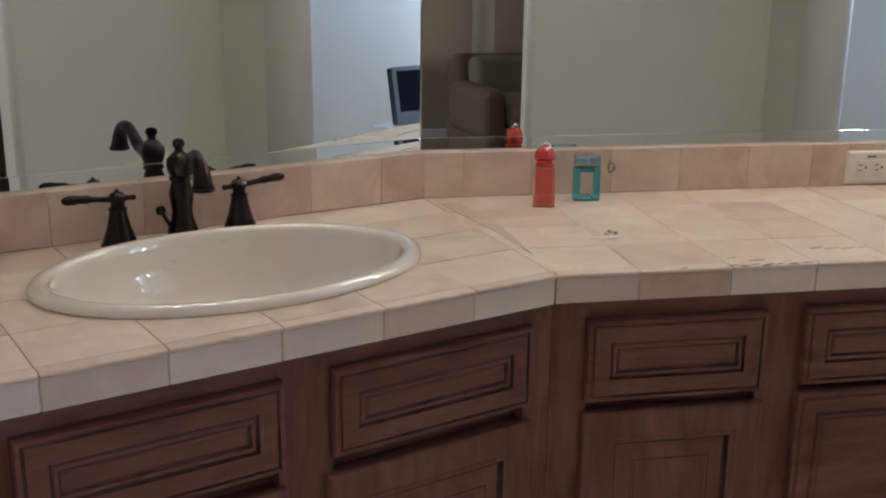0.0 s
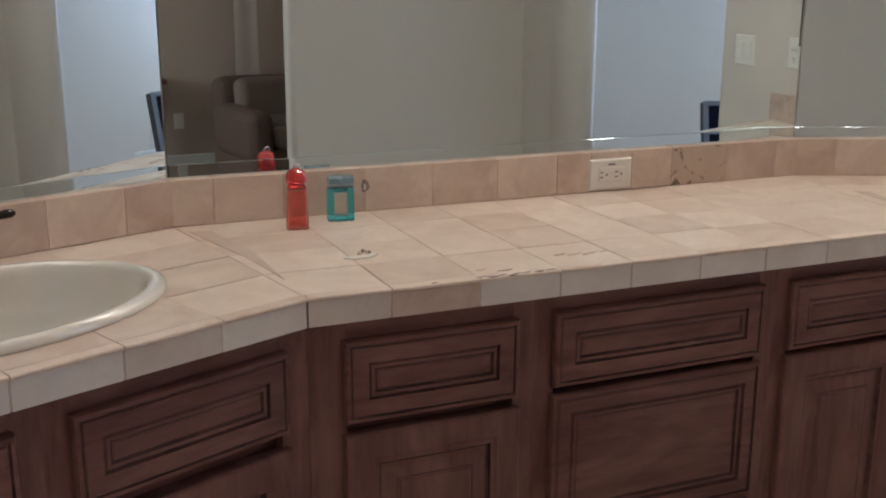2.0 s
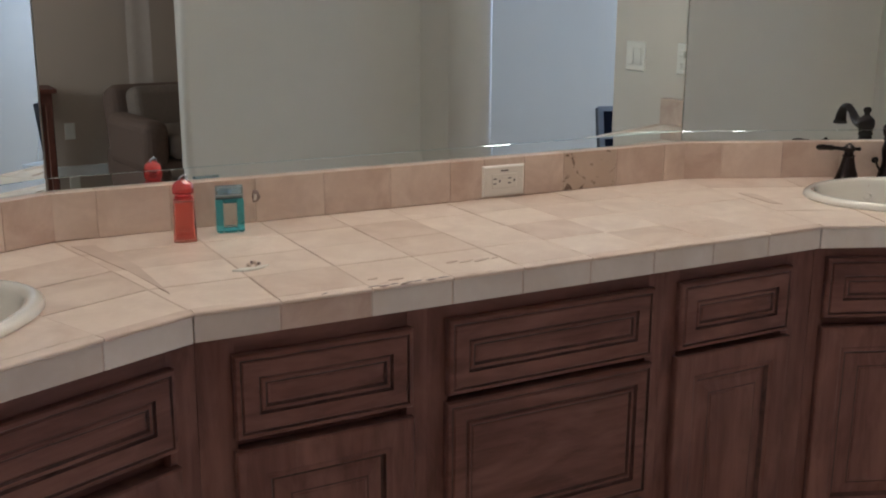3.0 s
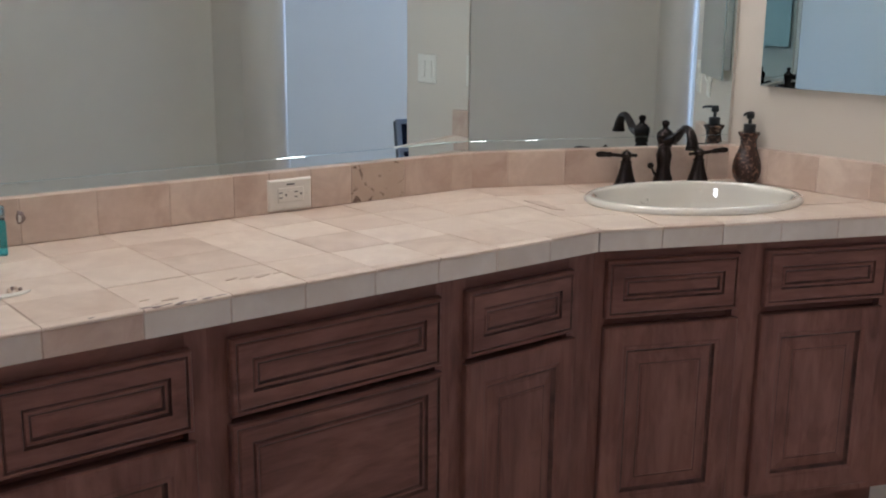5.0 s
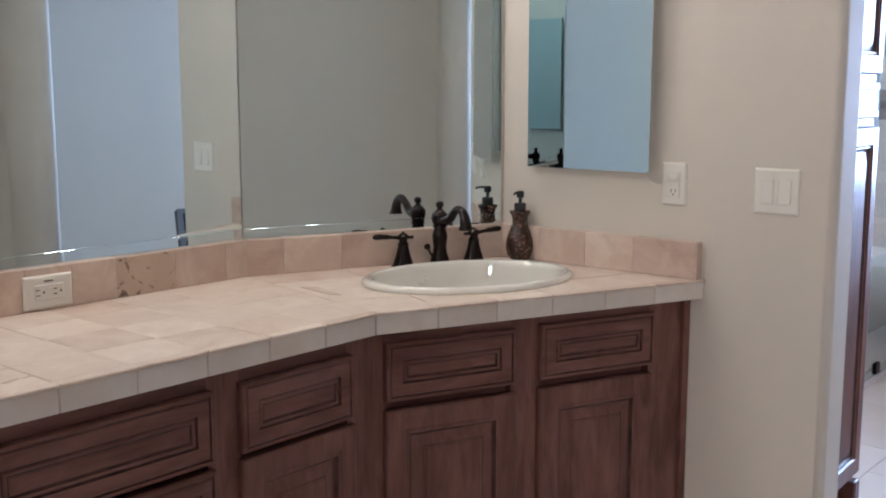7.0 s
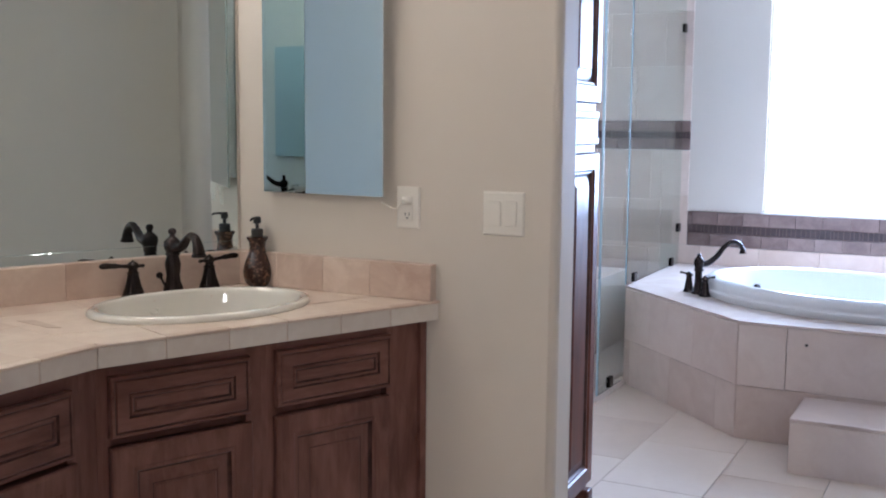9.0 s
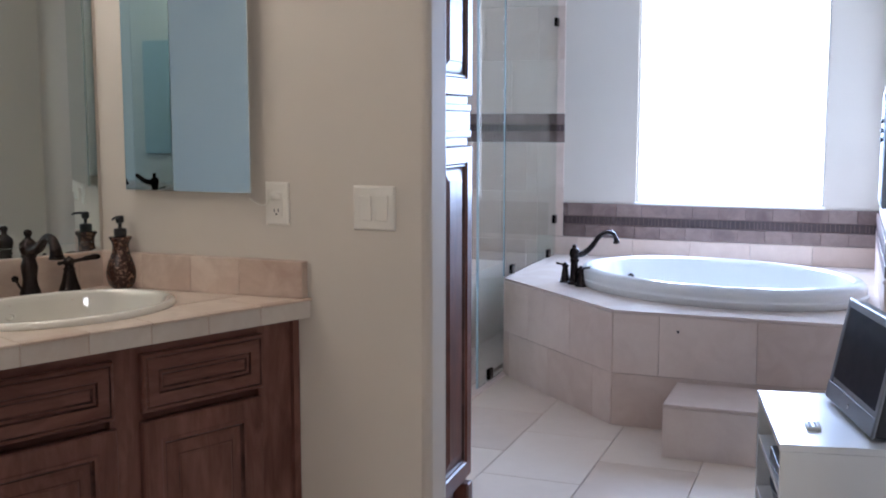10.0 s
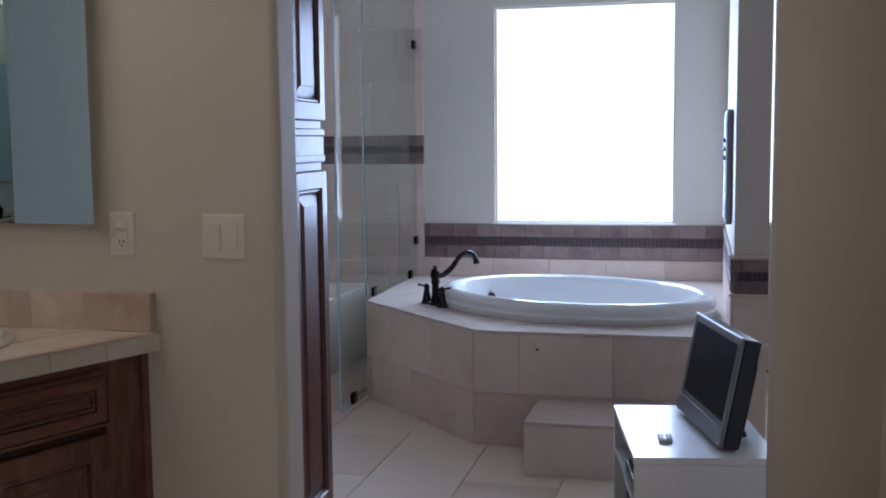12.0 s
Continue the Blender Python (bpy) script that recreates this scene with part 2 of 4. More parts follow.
def clip(poly, p, n):
    """Keeps the part of a convex polygon on the side of p to which n points."""
    out = []
    for i, b in enumerate(poly):
        a = poly[i - 1]
        da = (a[0] - p[0]) * n[0] + (a[1] - p[1]) * n[1]
        db = (b[0] - p[0]) * n[0] + (b[1] - p[1]) * n[1]
        if (da >= 0) != (db >= 0):
            k = da / (da - db)
            out.append((a[0] + k * (b[0] - a[0]), a[1] + k * (b[1] - a[1])))
        if db >= 0:
            out.append(tuple(b))
    return out


def area2(poly):
    return 0.5 * sum(poly[i - 1][0] * p[1] - p[0] * poly[i - 1][1] for i, p in enumerate(poly))


def smooth(bm, angle=40):
    for fc in bm.faces:
        fc.smooth = True
    for e in bm.edges:
        if len(e.link_faces) == 2 and e.calc_face_angle(0) > radians(angle):
            e.smooth = False
    return bm


def lathe(profile, sx=1.0, sy=1.0, n=32, closed=True):
    """Turns rows of (radius, height) round z; sx, sy stretch it to an oval."""
    bm = bmesh.new()
    rings = []
    for r, z in profile:
        rings.append([bm.verts.new((r * sx * math.cos(2 * math.pi * i / n), r * sy * math.sin(2 * math.pi * i / n), z)) for i in range(n)])
    for a, b in zip(rings, rings[1:]):
        for i in range(n):
            bm.faces.new((a[i], a[(i + 1) % n], b[(i + 1) % n], b[i]))
    if closed:
        bm.faces.new(rings[0][::-1])
        bm.faces.new(rings[-1])
    bmesh.ops.recalc_face_normals(bm, faces=bm.faces[:])
    return smooth(bm)


def sweep(points, radii, n=14):
    """A round tube along points."""
    bm = bmesh.new()
    pts = [Vector(p) for p in points]
    rings, side = [], None
    for i, p in enumerate(pts):
        d = (pts[min(i + 1, len(pts) - 1)] - pts[max(i - 1, 0)]).normalized()
        if side is None:
            side = d.orthogonal().normalized()
        side = (side - d * side.dot(d)).normalized()
        up = d.cross(side)
        r = radii[i] if isinstance(radii, (list, tuple)) else radii
        rings.append([bm.verts.new(p + (side * math.cos(a) + up * math.sin(a)) * r) for a in (2 * math.pi * k / n for k in range(n))])
    for a, b in zip(rings, rings[1:]):
        for i in range(n):
            bm.faces.new((a[i], a[(i + 1) % n], b[(i + 1) % n], b[i]))
    bm.faces.new(rings[0][::-1])
    bm.faces.new(rings[-1])
    bmesh.ops.recalc_face_normals(bm, faces=bm.faces[:])
    return smooth(bm, 50)


def spline(pts, steps=8):
    """A smooth line through points (Catmull-Rom)."""
    P = [Vector(p) for p in pts]
    P = [2 * P[0] - P[1]] + P + [2 * P[-1] - P[-2]]
    out = []
    for a, b, c, d in zip(P, P[1:], P[2:], P[3:]):
        for k in range(steps):
            t = k / steps
            out.append(0.5 * (2 * b + (c - a) * t + (2 * a - 5 * b + 4 * c - d) * t * t + (3 * b - a - 3 * c + d) * t ** 3))
    return out + [P[-2]]


def rounded_bar(w, h, r, z0, z1, top=1.0, n=5):
    """An upright block of rounded plan; top: how far it narrows upwards."""
    pts = []
    for cx, cy, a0 in ((w / 2 - r, h / 2 - r, 0), (r - w / 2, h / 2 - r, 90), (r - w / 2, r - h / 2, 180), (w / 2 - r, r - h / 2, 270)):
        for k in range(n + 1):
            a = radians(a0 + 90 * k / n)
            pts.append((cx + r * math.cos(a), cy + r * math.sin(a)))
    bm = bmesh.new()
    lo = [bm.verts.new((x, y, z0)) for x, y in pts]
    hi = [bm.verts.new((x * top, y * top, z1)) for x, y in pts]
    m = len(pts)
    for i in range(m):
        bm.faces.new((lo[i], lo[(i + 1) % m], hi[(i + 1) % m], hi[i]))
    bm.faces.new(hi)
    bm.faces.new(lo[::-1])
    return bm


def framed_front(w, h, profile, thick=0.019):
    """A cabinet front: nested rectangles of (inset, depth, glazed) from the rim inwards, in the plane y = 0, facing -y."""
    bm = bmesh.new()
    rings, marks = [], []

    def ring(i, d):
        return [bm.verts.new((x, -d, z)) for x, z in ((i, i), (w - i, i), (w - i, h - i), (i, h - i))]

    rings.append(ring(0, 0.0))
    for i, d, g in profile:
        rings.append(ring(i, d))
        marks.append(g)
    for a, b, g in zip(rings, rings[1:], marks):
        for k in range(4):
            fc = bm.faces.new((a[k], a[(k + 1) % 4], b[(k + 1) % 4], b[k]))
            fc.material_index = g
    bm.faces.new(rings[-1])
    bm.faces.new(rings[0][::-1])
    return bm


DRAWER = [(0, 0.013, 0), (0.003, 0.018, 0), (0.009, 0.019, 0), (0.011, 0.0160, 1), (0.013, 0.0160, 1), (0.015, 0.019, 0), (0.042, 0.019, 0), (0.044, 0.014, 1), (0.0465, 0.014, 1),
          (0.049, 0.0165, 0), (0.0535, 0.0165, 0), (0.056, 0.013, 1), (0.0585, 0.013, 1), (0.062, 0.0150, 0)]
DEEP = [(0, 0.013, 0), (0.003, 0.018, 0), (0.009, 0.019, 0), (0.011, 0.0155, 1), (0.014, 0.0155, 1), (0.017, 0.019, 0), (0.040, 0.019, 0), (0.043, 0.013, 1), (0.046, 0.013, 1),
        (0.049, 0.017, 0), (0.053, 0.017, 0), (0.056, 0.012, 1), (0.058, 0.012, 1), (0.060, 0.0130, 0)]
DOOR = [(0, 0.014, 0), (0.003, 0.018, 0), (0.010, 0.019, 0), (0.048, 0.019, 0), (0.053, 0.0165, 0), (0.060, 0.0165, 0), (0.064, 0.009, 1), (0.068, 0.008, 1), (0.076, 0.009, 0),
        (0.096, 0.0150, 0), (0.0985, 0.0150, 1), (0.1005, 0.0150, 0), (0.103, 0.0178, 0)]

# ---------------------------------------------------------------- plan of the vanity
A = radians(22.5)
MID = 1.40          # front length of the middle run
DEP = 0.625         # front edge to wall
TOP = 0.86          # counter height
TW = 1.40 / 9       # tile pitch
RUN = {"M": pose(0, 0, 0), "R": pose(MID, 0, 0, 0, 0, -22.5), "L": pose(0, 0, 0, 0, 0, 22.5)}
XR, XL = 2.285, -1.05   # side walls
WIN = {"R": 0.955, "L": 1.137}   # front lengths of the outer runs, to the side walls


def world2(run, s, n):
    p = RUN[run] @ Vector((s, n, 0))
    return (p.x, p.y)


SEAM_R, SEAM_L = (MID + DEP * math.tan(A / 2), DEP), (-DEP * math.tan(A / 2), DEP)
CORN_R = (XR, DEP - (XR - SEAM_R[0]) * math.tan(A))
CORN_L = (XL, DEP - (SEAM_L[0] - XL) * math.tan(A))
H = 2.70            # ceiling

# ---------------------------------------------------------------- structure


def structure(name, bm, mat, label, category):
    return tagged(part(name, bm, mat), label, category, kind="structure")


def off(a, b, d):
    """Moves the line a-b by d to its left; returns both ends."""
    v = Vector((b[0] - a[0], b[1] - a[1])).normalized()
    n = Vector((-v.y, v.x)) * d
    return (a[0] + n.x, a[1] + n.y), (b[0] + n.x, b[1] + n.y)


def arc(cx, cy, r, a0, a1, n=6):
    return [(cx + r * math.cos(radians(a0 + (a1 - a0) * k / n)), cy + r * math.sin(radians(a0 + (a1 - a0) * k / n))) for k in range(n + 1)]


def bend(p0, p1, p2, n=10):
    """A curve from p0 to p2 that leaves towards p1."""
    return [tuple((1 - u) ** 2 * a + 2 * u * (1 - u) * b + u * u * c for a, b, c in zip(p0, p1, p2)) for u in (k / n for k in range(n + 1))]


def rounded_wall(poly):
    """An upright wall whose narrow faces, those of its rounded corners, are shaded smooth."""
    bm = prism(poly, 0, H)
    for fc in bm.faces:
        long = max((Vector((a.vert.co.x - a.link_loop_next.vert.co.x, a.vert.co.y - a.link_loop_next.vert.co.y)).length for a in fc.loops), default=1)
        fc.smooth = len(fc.verts) == 4 and long < 0.06
    return bm


T = 0.13
structure("wall_vanity_middle", prism([SEAM_L, SEAM_R, (SEAM_R[0] + 0.03, DEP + T), (SEAM_L[0] - 0.03, DEP + T)], 0, H), WALL, "cream painted wall behind the wide vanity mirror", "wall")
a, b = off(SEAM_R, CORN_R, T)
structure("wall_vanity_right", prism([SEAM_R, CORN_R, (b[0] + 0.1, b[1] - 0.05), a], 0, H), WALL, "cream painted wall behind an angled vanity mirror", "wall")
a, b = off(CORN_L, SEAM_L, T)
structure("wall_vanity_left", prism([CORN_L, SEAM_L, b, (a[0] - 0.1, a[1] - 0.05)], 0, H), WALL, "cream painted wall behind an angled vanity mirror", "wall")
JL, XB = -0.705, 2.42     # doorway jamb, far side of the side wall
structure("wall_east", rounded_wall(arc(XR + 0.022, JL + 0.022, 0.022, 180, 270) + arc(XB - 0.022, JL + 0.022, 0.022, 270, 360) + [(XB, CORN_R[1] + 0.1), (XR, CORN_R[1])]), WALL, "cream painted wall between vanity and doorway", "wall")
BACK = -2.45
structure("wall_east_stub", rounded_wall([(XR, BACK - T), (XB, BACK - T)] + arc(XB - 0.022, -1.906, 0.022, 0, 90) + bend((2.392, -1.8845), (2.292, -1.895), (XR, -2.12))), WALL, "cream wall with a rounded end beside the doorway", "wall")
structure("wall_east_header", box(XR + 0.002, -1.96, 2.38, XB - 0.002, JL + 0.02, H - 0.001), WALL, "cream wall over the wide doorway", "wall")
BJ = 0.96                             # jamb of the bedroom opening
structure("wall_south", rounded_wall(arc(BJ + 0.03, BACK - T + 0.03, 0.03, 180, 270) + [(XR, BACK - T), (XR, BACK)] + arc(BJ + 0.03, BACK - 0.03, 0.03, 90, 180)), WALL, "cream painted wall facing the mirrors", "wall")
structure("wall_south_header", box(XL, BACK - T + 0.002, 2.38, BJ + 0.03, BACK - 0.002, H - 0.001), WALL, "cream wall over the bedroom opening", "wall")
structure("wall_west", prism([(XL - T, BACK - T), (XL, BACK - T), CORN_L, (XL - T, CORN_L[1] + 0.05)], 0, H), WALL, "cream painted side wall at the vanity's end", "wall")
structure("ceiling_bathroom", box(-2.6, BACK - T, H, 2.42, 0.9, H + 0.1), CEIL, "white painted bathroom ceiling", "ceiling")
structure("floor_bathroom", box(XL - T, BACK - T, -0.1, XB, 0.8, -0.012), FGROUT, "stone bathroom floor", "floor")

# bedroom behind the opening
BY = -5.05
structure("floor_bedroom", box(-2.7, BY - T, -0.1, 2.405, BACK - T, 0.0), CARPET, "brown bedroom carpet", "floor")
structure("ceiling_bedroom", box(-2.7, BY - T, H, 2.405, BACK - T, H + 0.1), CEIL, "bedroom ceiling in shade", "ceiling")
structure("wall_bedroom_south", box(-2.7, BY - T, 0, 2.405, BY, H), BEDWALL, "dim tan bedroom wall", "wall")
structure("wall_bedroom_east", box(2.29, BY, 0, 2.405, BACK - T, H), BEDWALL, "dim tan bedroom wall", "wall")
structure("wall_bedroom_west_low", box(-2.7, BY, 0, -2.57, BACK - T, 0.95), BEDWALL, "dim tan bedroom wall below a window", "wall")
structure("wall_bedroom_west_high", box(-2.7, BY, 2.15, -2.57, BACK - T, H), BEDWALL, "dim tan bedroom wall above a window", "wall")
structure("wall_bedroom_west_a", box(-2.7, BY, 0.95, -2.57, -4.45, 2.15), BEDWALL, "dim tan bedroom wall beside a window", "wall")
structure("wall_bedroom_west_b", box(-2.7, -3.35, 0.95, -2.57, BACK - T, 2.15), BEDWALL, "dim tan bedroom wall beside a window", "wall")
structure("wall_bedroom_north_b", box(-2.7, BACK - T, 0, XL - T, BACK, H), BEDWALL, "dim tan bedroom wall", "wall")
structure("baseboard_bedroom", box(-2.57, BY, 0, 2.29, BY + 0.015, 0.11, 0.003), TRIM, "white painted baseboard", "baseboard")

# tub room
XW = 6.10
TYR = -3.20
structure("ceiling_tub_room", box(XB, TYR - T, H, XW + T, 1.15, H + 0.1), CEIL, "white painted ceiling of the tub room", "ceiling")
W1 = (-1.57, -0.51, 0.845, 2.125)
W2 = (-3.02, -2.08, 0.845, 2.125)
window_wall = [
    ("wall_window_low", (XW, TYR, 0, XW + T, 1.05, W1[2])), ("wall_window_high", (XW, TYR, W1[3], XW + T, 1.05, H)),
    ("wall_window_a", (XW, W1[1], W1[2], XW + T, 1.05, W1[3])), ("wall_window_b", (XW, W2[1], W1[2], XW + T, W1[0], W1[3])), ("wall_window_c", (XW, TYR, W1[2], XW + T, W2[0], W1[3]))]
for nm, q in window_wall:
    structure(nm, box(*q), WALL, "painted wall round the bright windows", "wall")
structure("wall_tub_south", box(XB, TYR - T, 0, XW + T, TYR, H), WALL, "painted wall of the tub room", "wall")
structure("wall_tub_west", box(XB - 0.01, TYR, 0, XB + 0.1, BACK - T + 0.001, H), WALL, "painted wall of the tub room", "wall")
structure("wall_tub_north", box(XB, 0.03, 0, 4.15, 0.16, H), WALL, "painted wall behind the tall cabinet", "wall")
structure("wall_shower_west", box(4.02, 0.16, 0, 4.15, 1.05, H), DECKT, "tiled shower side wall", "wall")
structure("wall_shower_north", box(4.02, 1.05, 0, XW + T, 1.15, H), DECKT, "tiled shower wall", "wall")
structure("wall_partition", box(4.40, -2.00, 0, XW, -1.86, H), WALL, "painted partition at the end of the bathtub", "wall")
structure("floor_tub_room", box(XB, TYR, -0.1, XW, 1.05, -0.012), FGROUT, "grey grout bed of the stone floor", "floor")


def window(name, w):
    y0, y1, z0, z1 = w
    ob = thing(name, "tall bright window with a white frame and a frosted pane", "window", kind="structure")
    bm = join(box(XW + 0.03, y0, z0, XW + 0.075, y0 + 0.012, z1, 0.003), box(XW + 0.03, y1 - 0.012, z0, XW + 0.075, y1, z1, 0.003),
              box(XW + 0.03, y0 + 0.012, z0, XW + 0.075, y1 - 0.012, z0 + 0.012, 0.003), box(XW + 0.03, y0 + 0.012, z1 - 0.012, XW + 0.075, y1 - 0.012, z1, 0.003))
    part("window_frame", bm, TRIM, ob)
    part("window_sill", box(XW - 0.012, y0 - 0.01, z0 - 0.012, XW + 0.03, y1 + 0.01, z0 + 0.004, 0.003), TRIM, ob)
    part("pane", box(XW + 0.034, y0 + 0.012, z0 + 0.012, XW + 0.040, y1 - 0.012, z1 - 0.012), FROST, ob, "glaring white frosted pane")


window("window_1", W1)
window("window_2", W2)

# ---------------------------------------------------------------- vanity cabinets


def front_part(name, s0, s1, z0, z1, profile, mats, parent, label=""):
    return part(name, framed_front(s1 - s0, z1 - z0, profile), mats, parent, label, pose(s0, 0.0475, z0))


def cabinet_unit(run, s0, s1, drawer, lower, slant0=0.0, slant1=0.0, deep=False, zs=(0.616, 0.766, 0.602)):
    """A vanity unit from s0 to s1 of a run: body with face frame and toe recess, a drawer front and a door or a deep drawer."""
    words = "glazed dark-brown wooden vanity unit with " + ("two drawer fronts" if deep else "a drawer over a raised-panel door")
    ob = thing("vanity_cabinet", words, "cabinet", RUN[run], "vanity cabinets")
    part("body", prism([(s0, 0.05), (s1, 0.05), (s1 + slant1 * 0.53, 0.58), (s0 - slant0 * 0.53, 0.58)], 0.10, zs[2] - 0.006), WOODZ, ob)
    part("plinth", prism([(s0 + 0.004, 0.12), (s1 - 0.004, 0.12), (s1 - 0.004, 0.5), (s0 + 0.004, 0.5)], 0.0, 0.0995), WOODX, ob)
    part("stile", box(s0 - 0.0009, 0.048, 0.101, drawer[0] + 0.006, 0.070, 0.8065), WOODZ, ob)
    part("stile", box(drawer[1] - 0.006, 0.048, 0.101, s1 + 0.0009, 0.070, 0.8065), WOODZ, ob)
    part("rail", box(drawer[0] + 0.0062, 0.0483, zs[0] + 0.005, drawer[1] - 0.0062, 0.070, 0.807), WOODX, ob)
    part("recess_back", box(s0 + 0.002, 0.076, zs[2] - 0.0055, s1 - 0.002, 0.094, 0.68), WOODX, ob)
    front_part("drawer_front", drawer[0], drawer[1], zs[0], zs[1], DRAWER, (WOODX, GLAZE), ob, "dark glazed drawer front with grooved panel")
    if deep:
        front_part("deep_drawer_front", drawer[0] - 0.003, drawer[1] + 0.003, 0.304, zs[2], DEEP, (WOODX, GLAZE), ob, "deep drawer front with a flat grooved panel")
        front_part("deep_drawer_front", drawer[0] - 0.003, drawer[1] + 0.003, 0.125, 0.288, DRAWER, (WOODX, GLAZE), ob, "low drawer front with grooved panel")
    else:
        front_part("door", lower[0], lower[1], 0.125, zs[2], DOOR, (WOODZ, GLAZE), ob, "raised-panel cabinet door with worn glaze")
    return ob


ta = math.tan(A / 2)
cabinet_unit("M", 0.012, 0.444, (0.072, 0.409), (0.070, 0.412), ta, zs=(0.610, 0.763, 0.589))
cabinet_unit("M", 0.446, 1.002, (0.483, 0.968), None, deep=True)
cabinet_unit("M", 1.004, 1.388, (1.038, 1.358), (1.036, 1.366), 0, ta)
cabinet_unit("R", 0.012, 0.427, (0.038, 0.390), (0.037, 0.394), ta, zs=(0.635, 0.777, 0.613))
cabinet_unit("R", 0.429, 0.918, (0.464, 0.818), (0.460, 0.812), 0, -math.tan(A), zs=(0.636, 0.779, 0.614))
cabinet_unit("L", -0.438, -0.012, (-0.400, -0.010 - 0.008), (-0.408, -0.014), 0, ta, zs=(0.617, 0.763, 0.588))
cabinet_unit("L", -1.08, -0.440, (-0.860, -0.480), (-0.862, -0.478), -math.tan(A), 0, zs=(0.617, 0.763, 0.588))
# filler stiles at the two bends and at the side walls
for run, poly in (("R", [(0.919, 0.034), (0.9395, 0.034), (0.929, 0.060), (0.919, 0.060)]), ("L", [(-1.134, 0.004), (-1.10, 0.004), (-1.10, 0.060), (-1.111, 0.060)])):
    ob = thing("filler_stile", "dark glazed filler strip between cabinet and wall", "cabinet trim", RUN[run])
    part("stile", prism(poly, 0.0, 0.8065), WOODZ, ob)
for x, turn in ((0.0, 11.25), (MID, -11.25)):
    ob = thing("corner_stile", "dark glazed upright strip at the bend of the vanity", "cabinet trim", pose(x, 0, 0, 0, 0, turn))
    part("stile", box(-0.022, 0.046, 0.10, 0.022, 0.066, 0.8065, 0.002), WOODZ, ob)

# ---------------------------------------------------------------- worktop of tiles
SINK = {"R": (0.400, 0.292, 0.300, 0.215), "L": (-0.436, 0.300, 0.333, 0.225)}
BOUND = {"M": [((0, 0), (math.cos(A / 2), math.sin(A / 2))), ((MID, 0), (-math.cos(A / 2), math.sin(A / 2)))],
         "R": [((0, 0), (math.cos(A / 2), math.sin(A / 2))), ((WIN["R"], 0), (-math.cos(A), -math.sin(A)))],
         "L": [((0, 0), (-math.cos(A / 2), math.sin(A / 2))), ((-WIN["L"], 0), (math.cos(A), -math.sin(A)))]}
SPAN = {"M": (-0.16, MID + 0.16), "R": (-0.16, 1.3), "L": (-1.45, 0.16)}


def holed(poly_rect, bounds, hole, z0, z1, step):
    """A slab over a rectangle, kept within the bounds, with an oval hole; small cells."""
    (x0, y0), (x1, y1) = poly_rect
    nx, ny = max(1, round((x1 - x0) / step)), max(1, round((y1 - y0) / step))
    bm = bmesh.new()
    grid = {}
    for i in range(nx + 1):
        for j in range(ny + 1):
            grid[i, j] = bm.verts.new((x0 + (x1 - x0) * i / nx, y0 + (y1 - y0) * j / ny, z1))
    for i in range(nx):
        for j in range(ny):
            cx, cy = x0 + (x1 - x0) * (i + 0.5) / nx, y0 + (y1 - y0) * (j + 0.5) / ny
            if hole and ((cx - hole[0]) / hole[2]) ** 2 + ((cy - hole[1]) / hole[3]) ** 2 < 1:
                continue
            bm.faces.new((grid[i, j], grid[i + 1, j], grid[i + 1, j + 1], grid[i, j + 1]))
    for p, n in bounds:
        bmesh.ops.bisect_plane(bm, geom=bm.verts[:] + bm.edges[:] + bm.faces[:], plane_co=(*p, 0), plane_no=(-n[0], -n[1], 0), clear_outer=True)
    loose = [v for v in bm.verts if not v.link_faces]
    bmesh.ops.delete(bm, geom=loose, context="VERTS")
    ext = bmesh.ops.extrude_face_region(bm, geom=bm.faces[:])
    for v in ext["geom"]:
        if isinstance(v, bmesh.types.BMVert):
            v.co.z = z0
    bmesh.ops.recalc_face_normals(bm, faces=bm.faces[:])
    return bm


worktop = thing("worktop", "cream travertine tiled vanity worktop with chipped edges", "worktop")
for run in "LMR":
    lo, hi = SPAN[run]
    hole = SINK.get(run)
    if hole:
        hole = (hole[0], hole[1], hole[2] * 0.93, hole[3] * 0.92)
    part("mortar_bed", holed(((lo, 0.010), (hi, DEP - 0.001)), BOUND[run], hole, 0.8075, TOP - 0.0018, 0.016), GROUT, worktop, "sandy mortar bed", RUN[run])
JOINT = 0.0009
ROWS = [0.020, 0.165, 0.315, 0.462, DEP - 0.001]
SPLIT = {"M": [-0.2, 0.146, 0.312, 0.472] + [TW * k for k in range(4, 9)] + [1.6],
         "R": [-0.2] + [0.158 * k for k in range(1, 6)] + [0.95, 1.11, 1.3],
         "L": [-1.45, -1.27, -1.11, -0.985] + [-0.165 * k for k in range(5, 0, -1)] + [0.2]}
rng = random.Random(5)
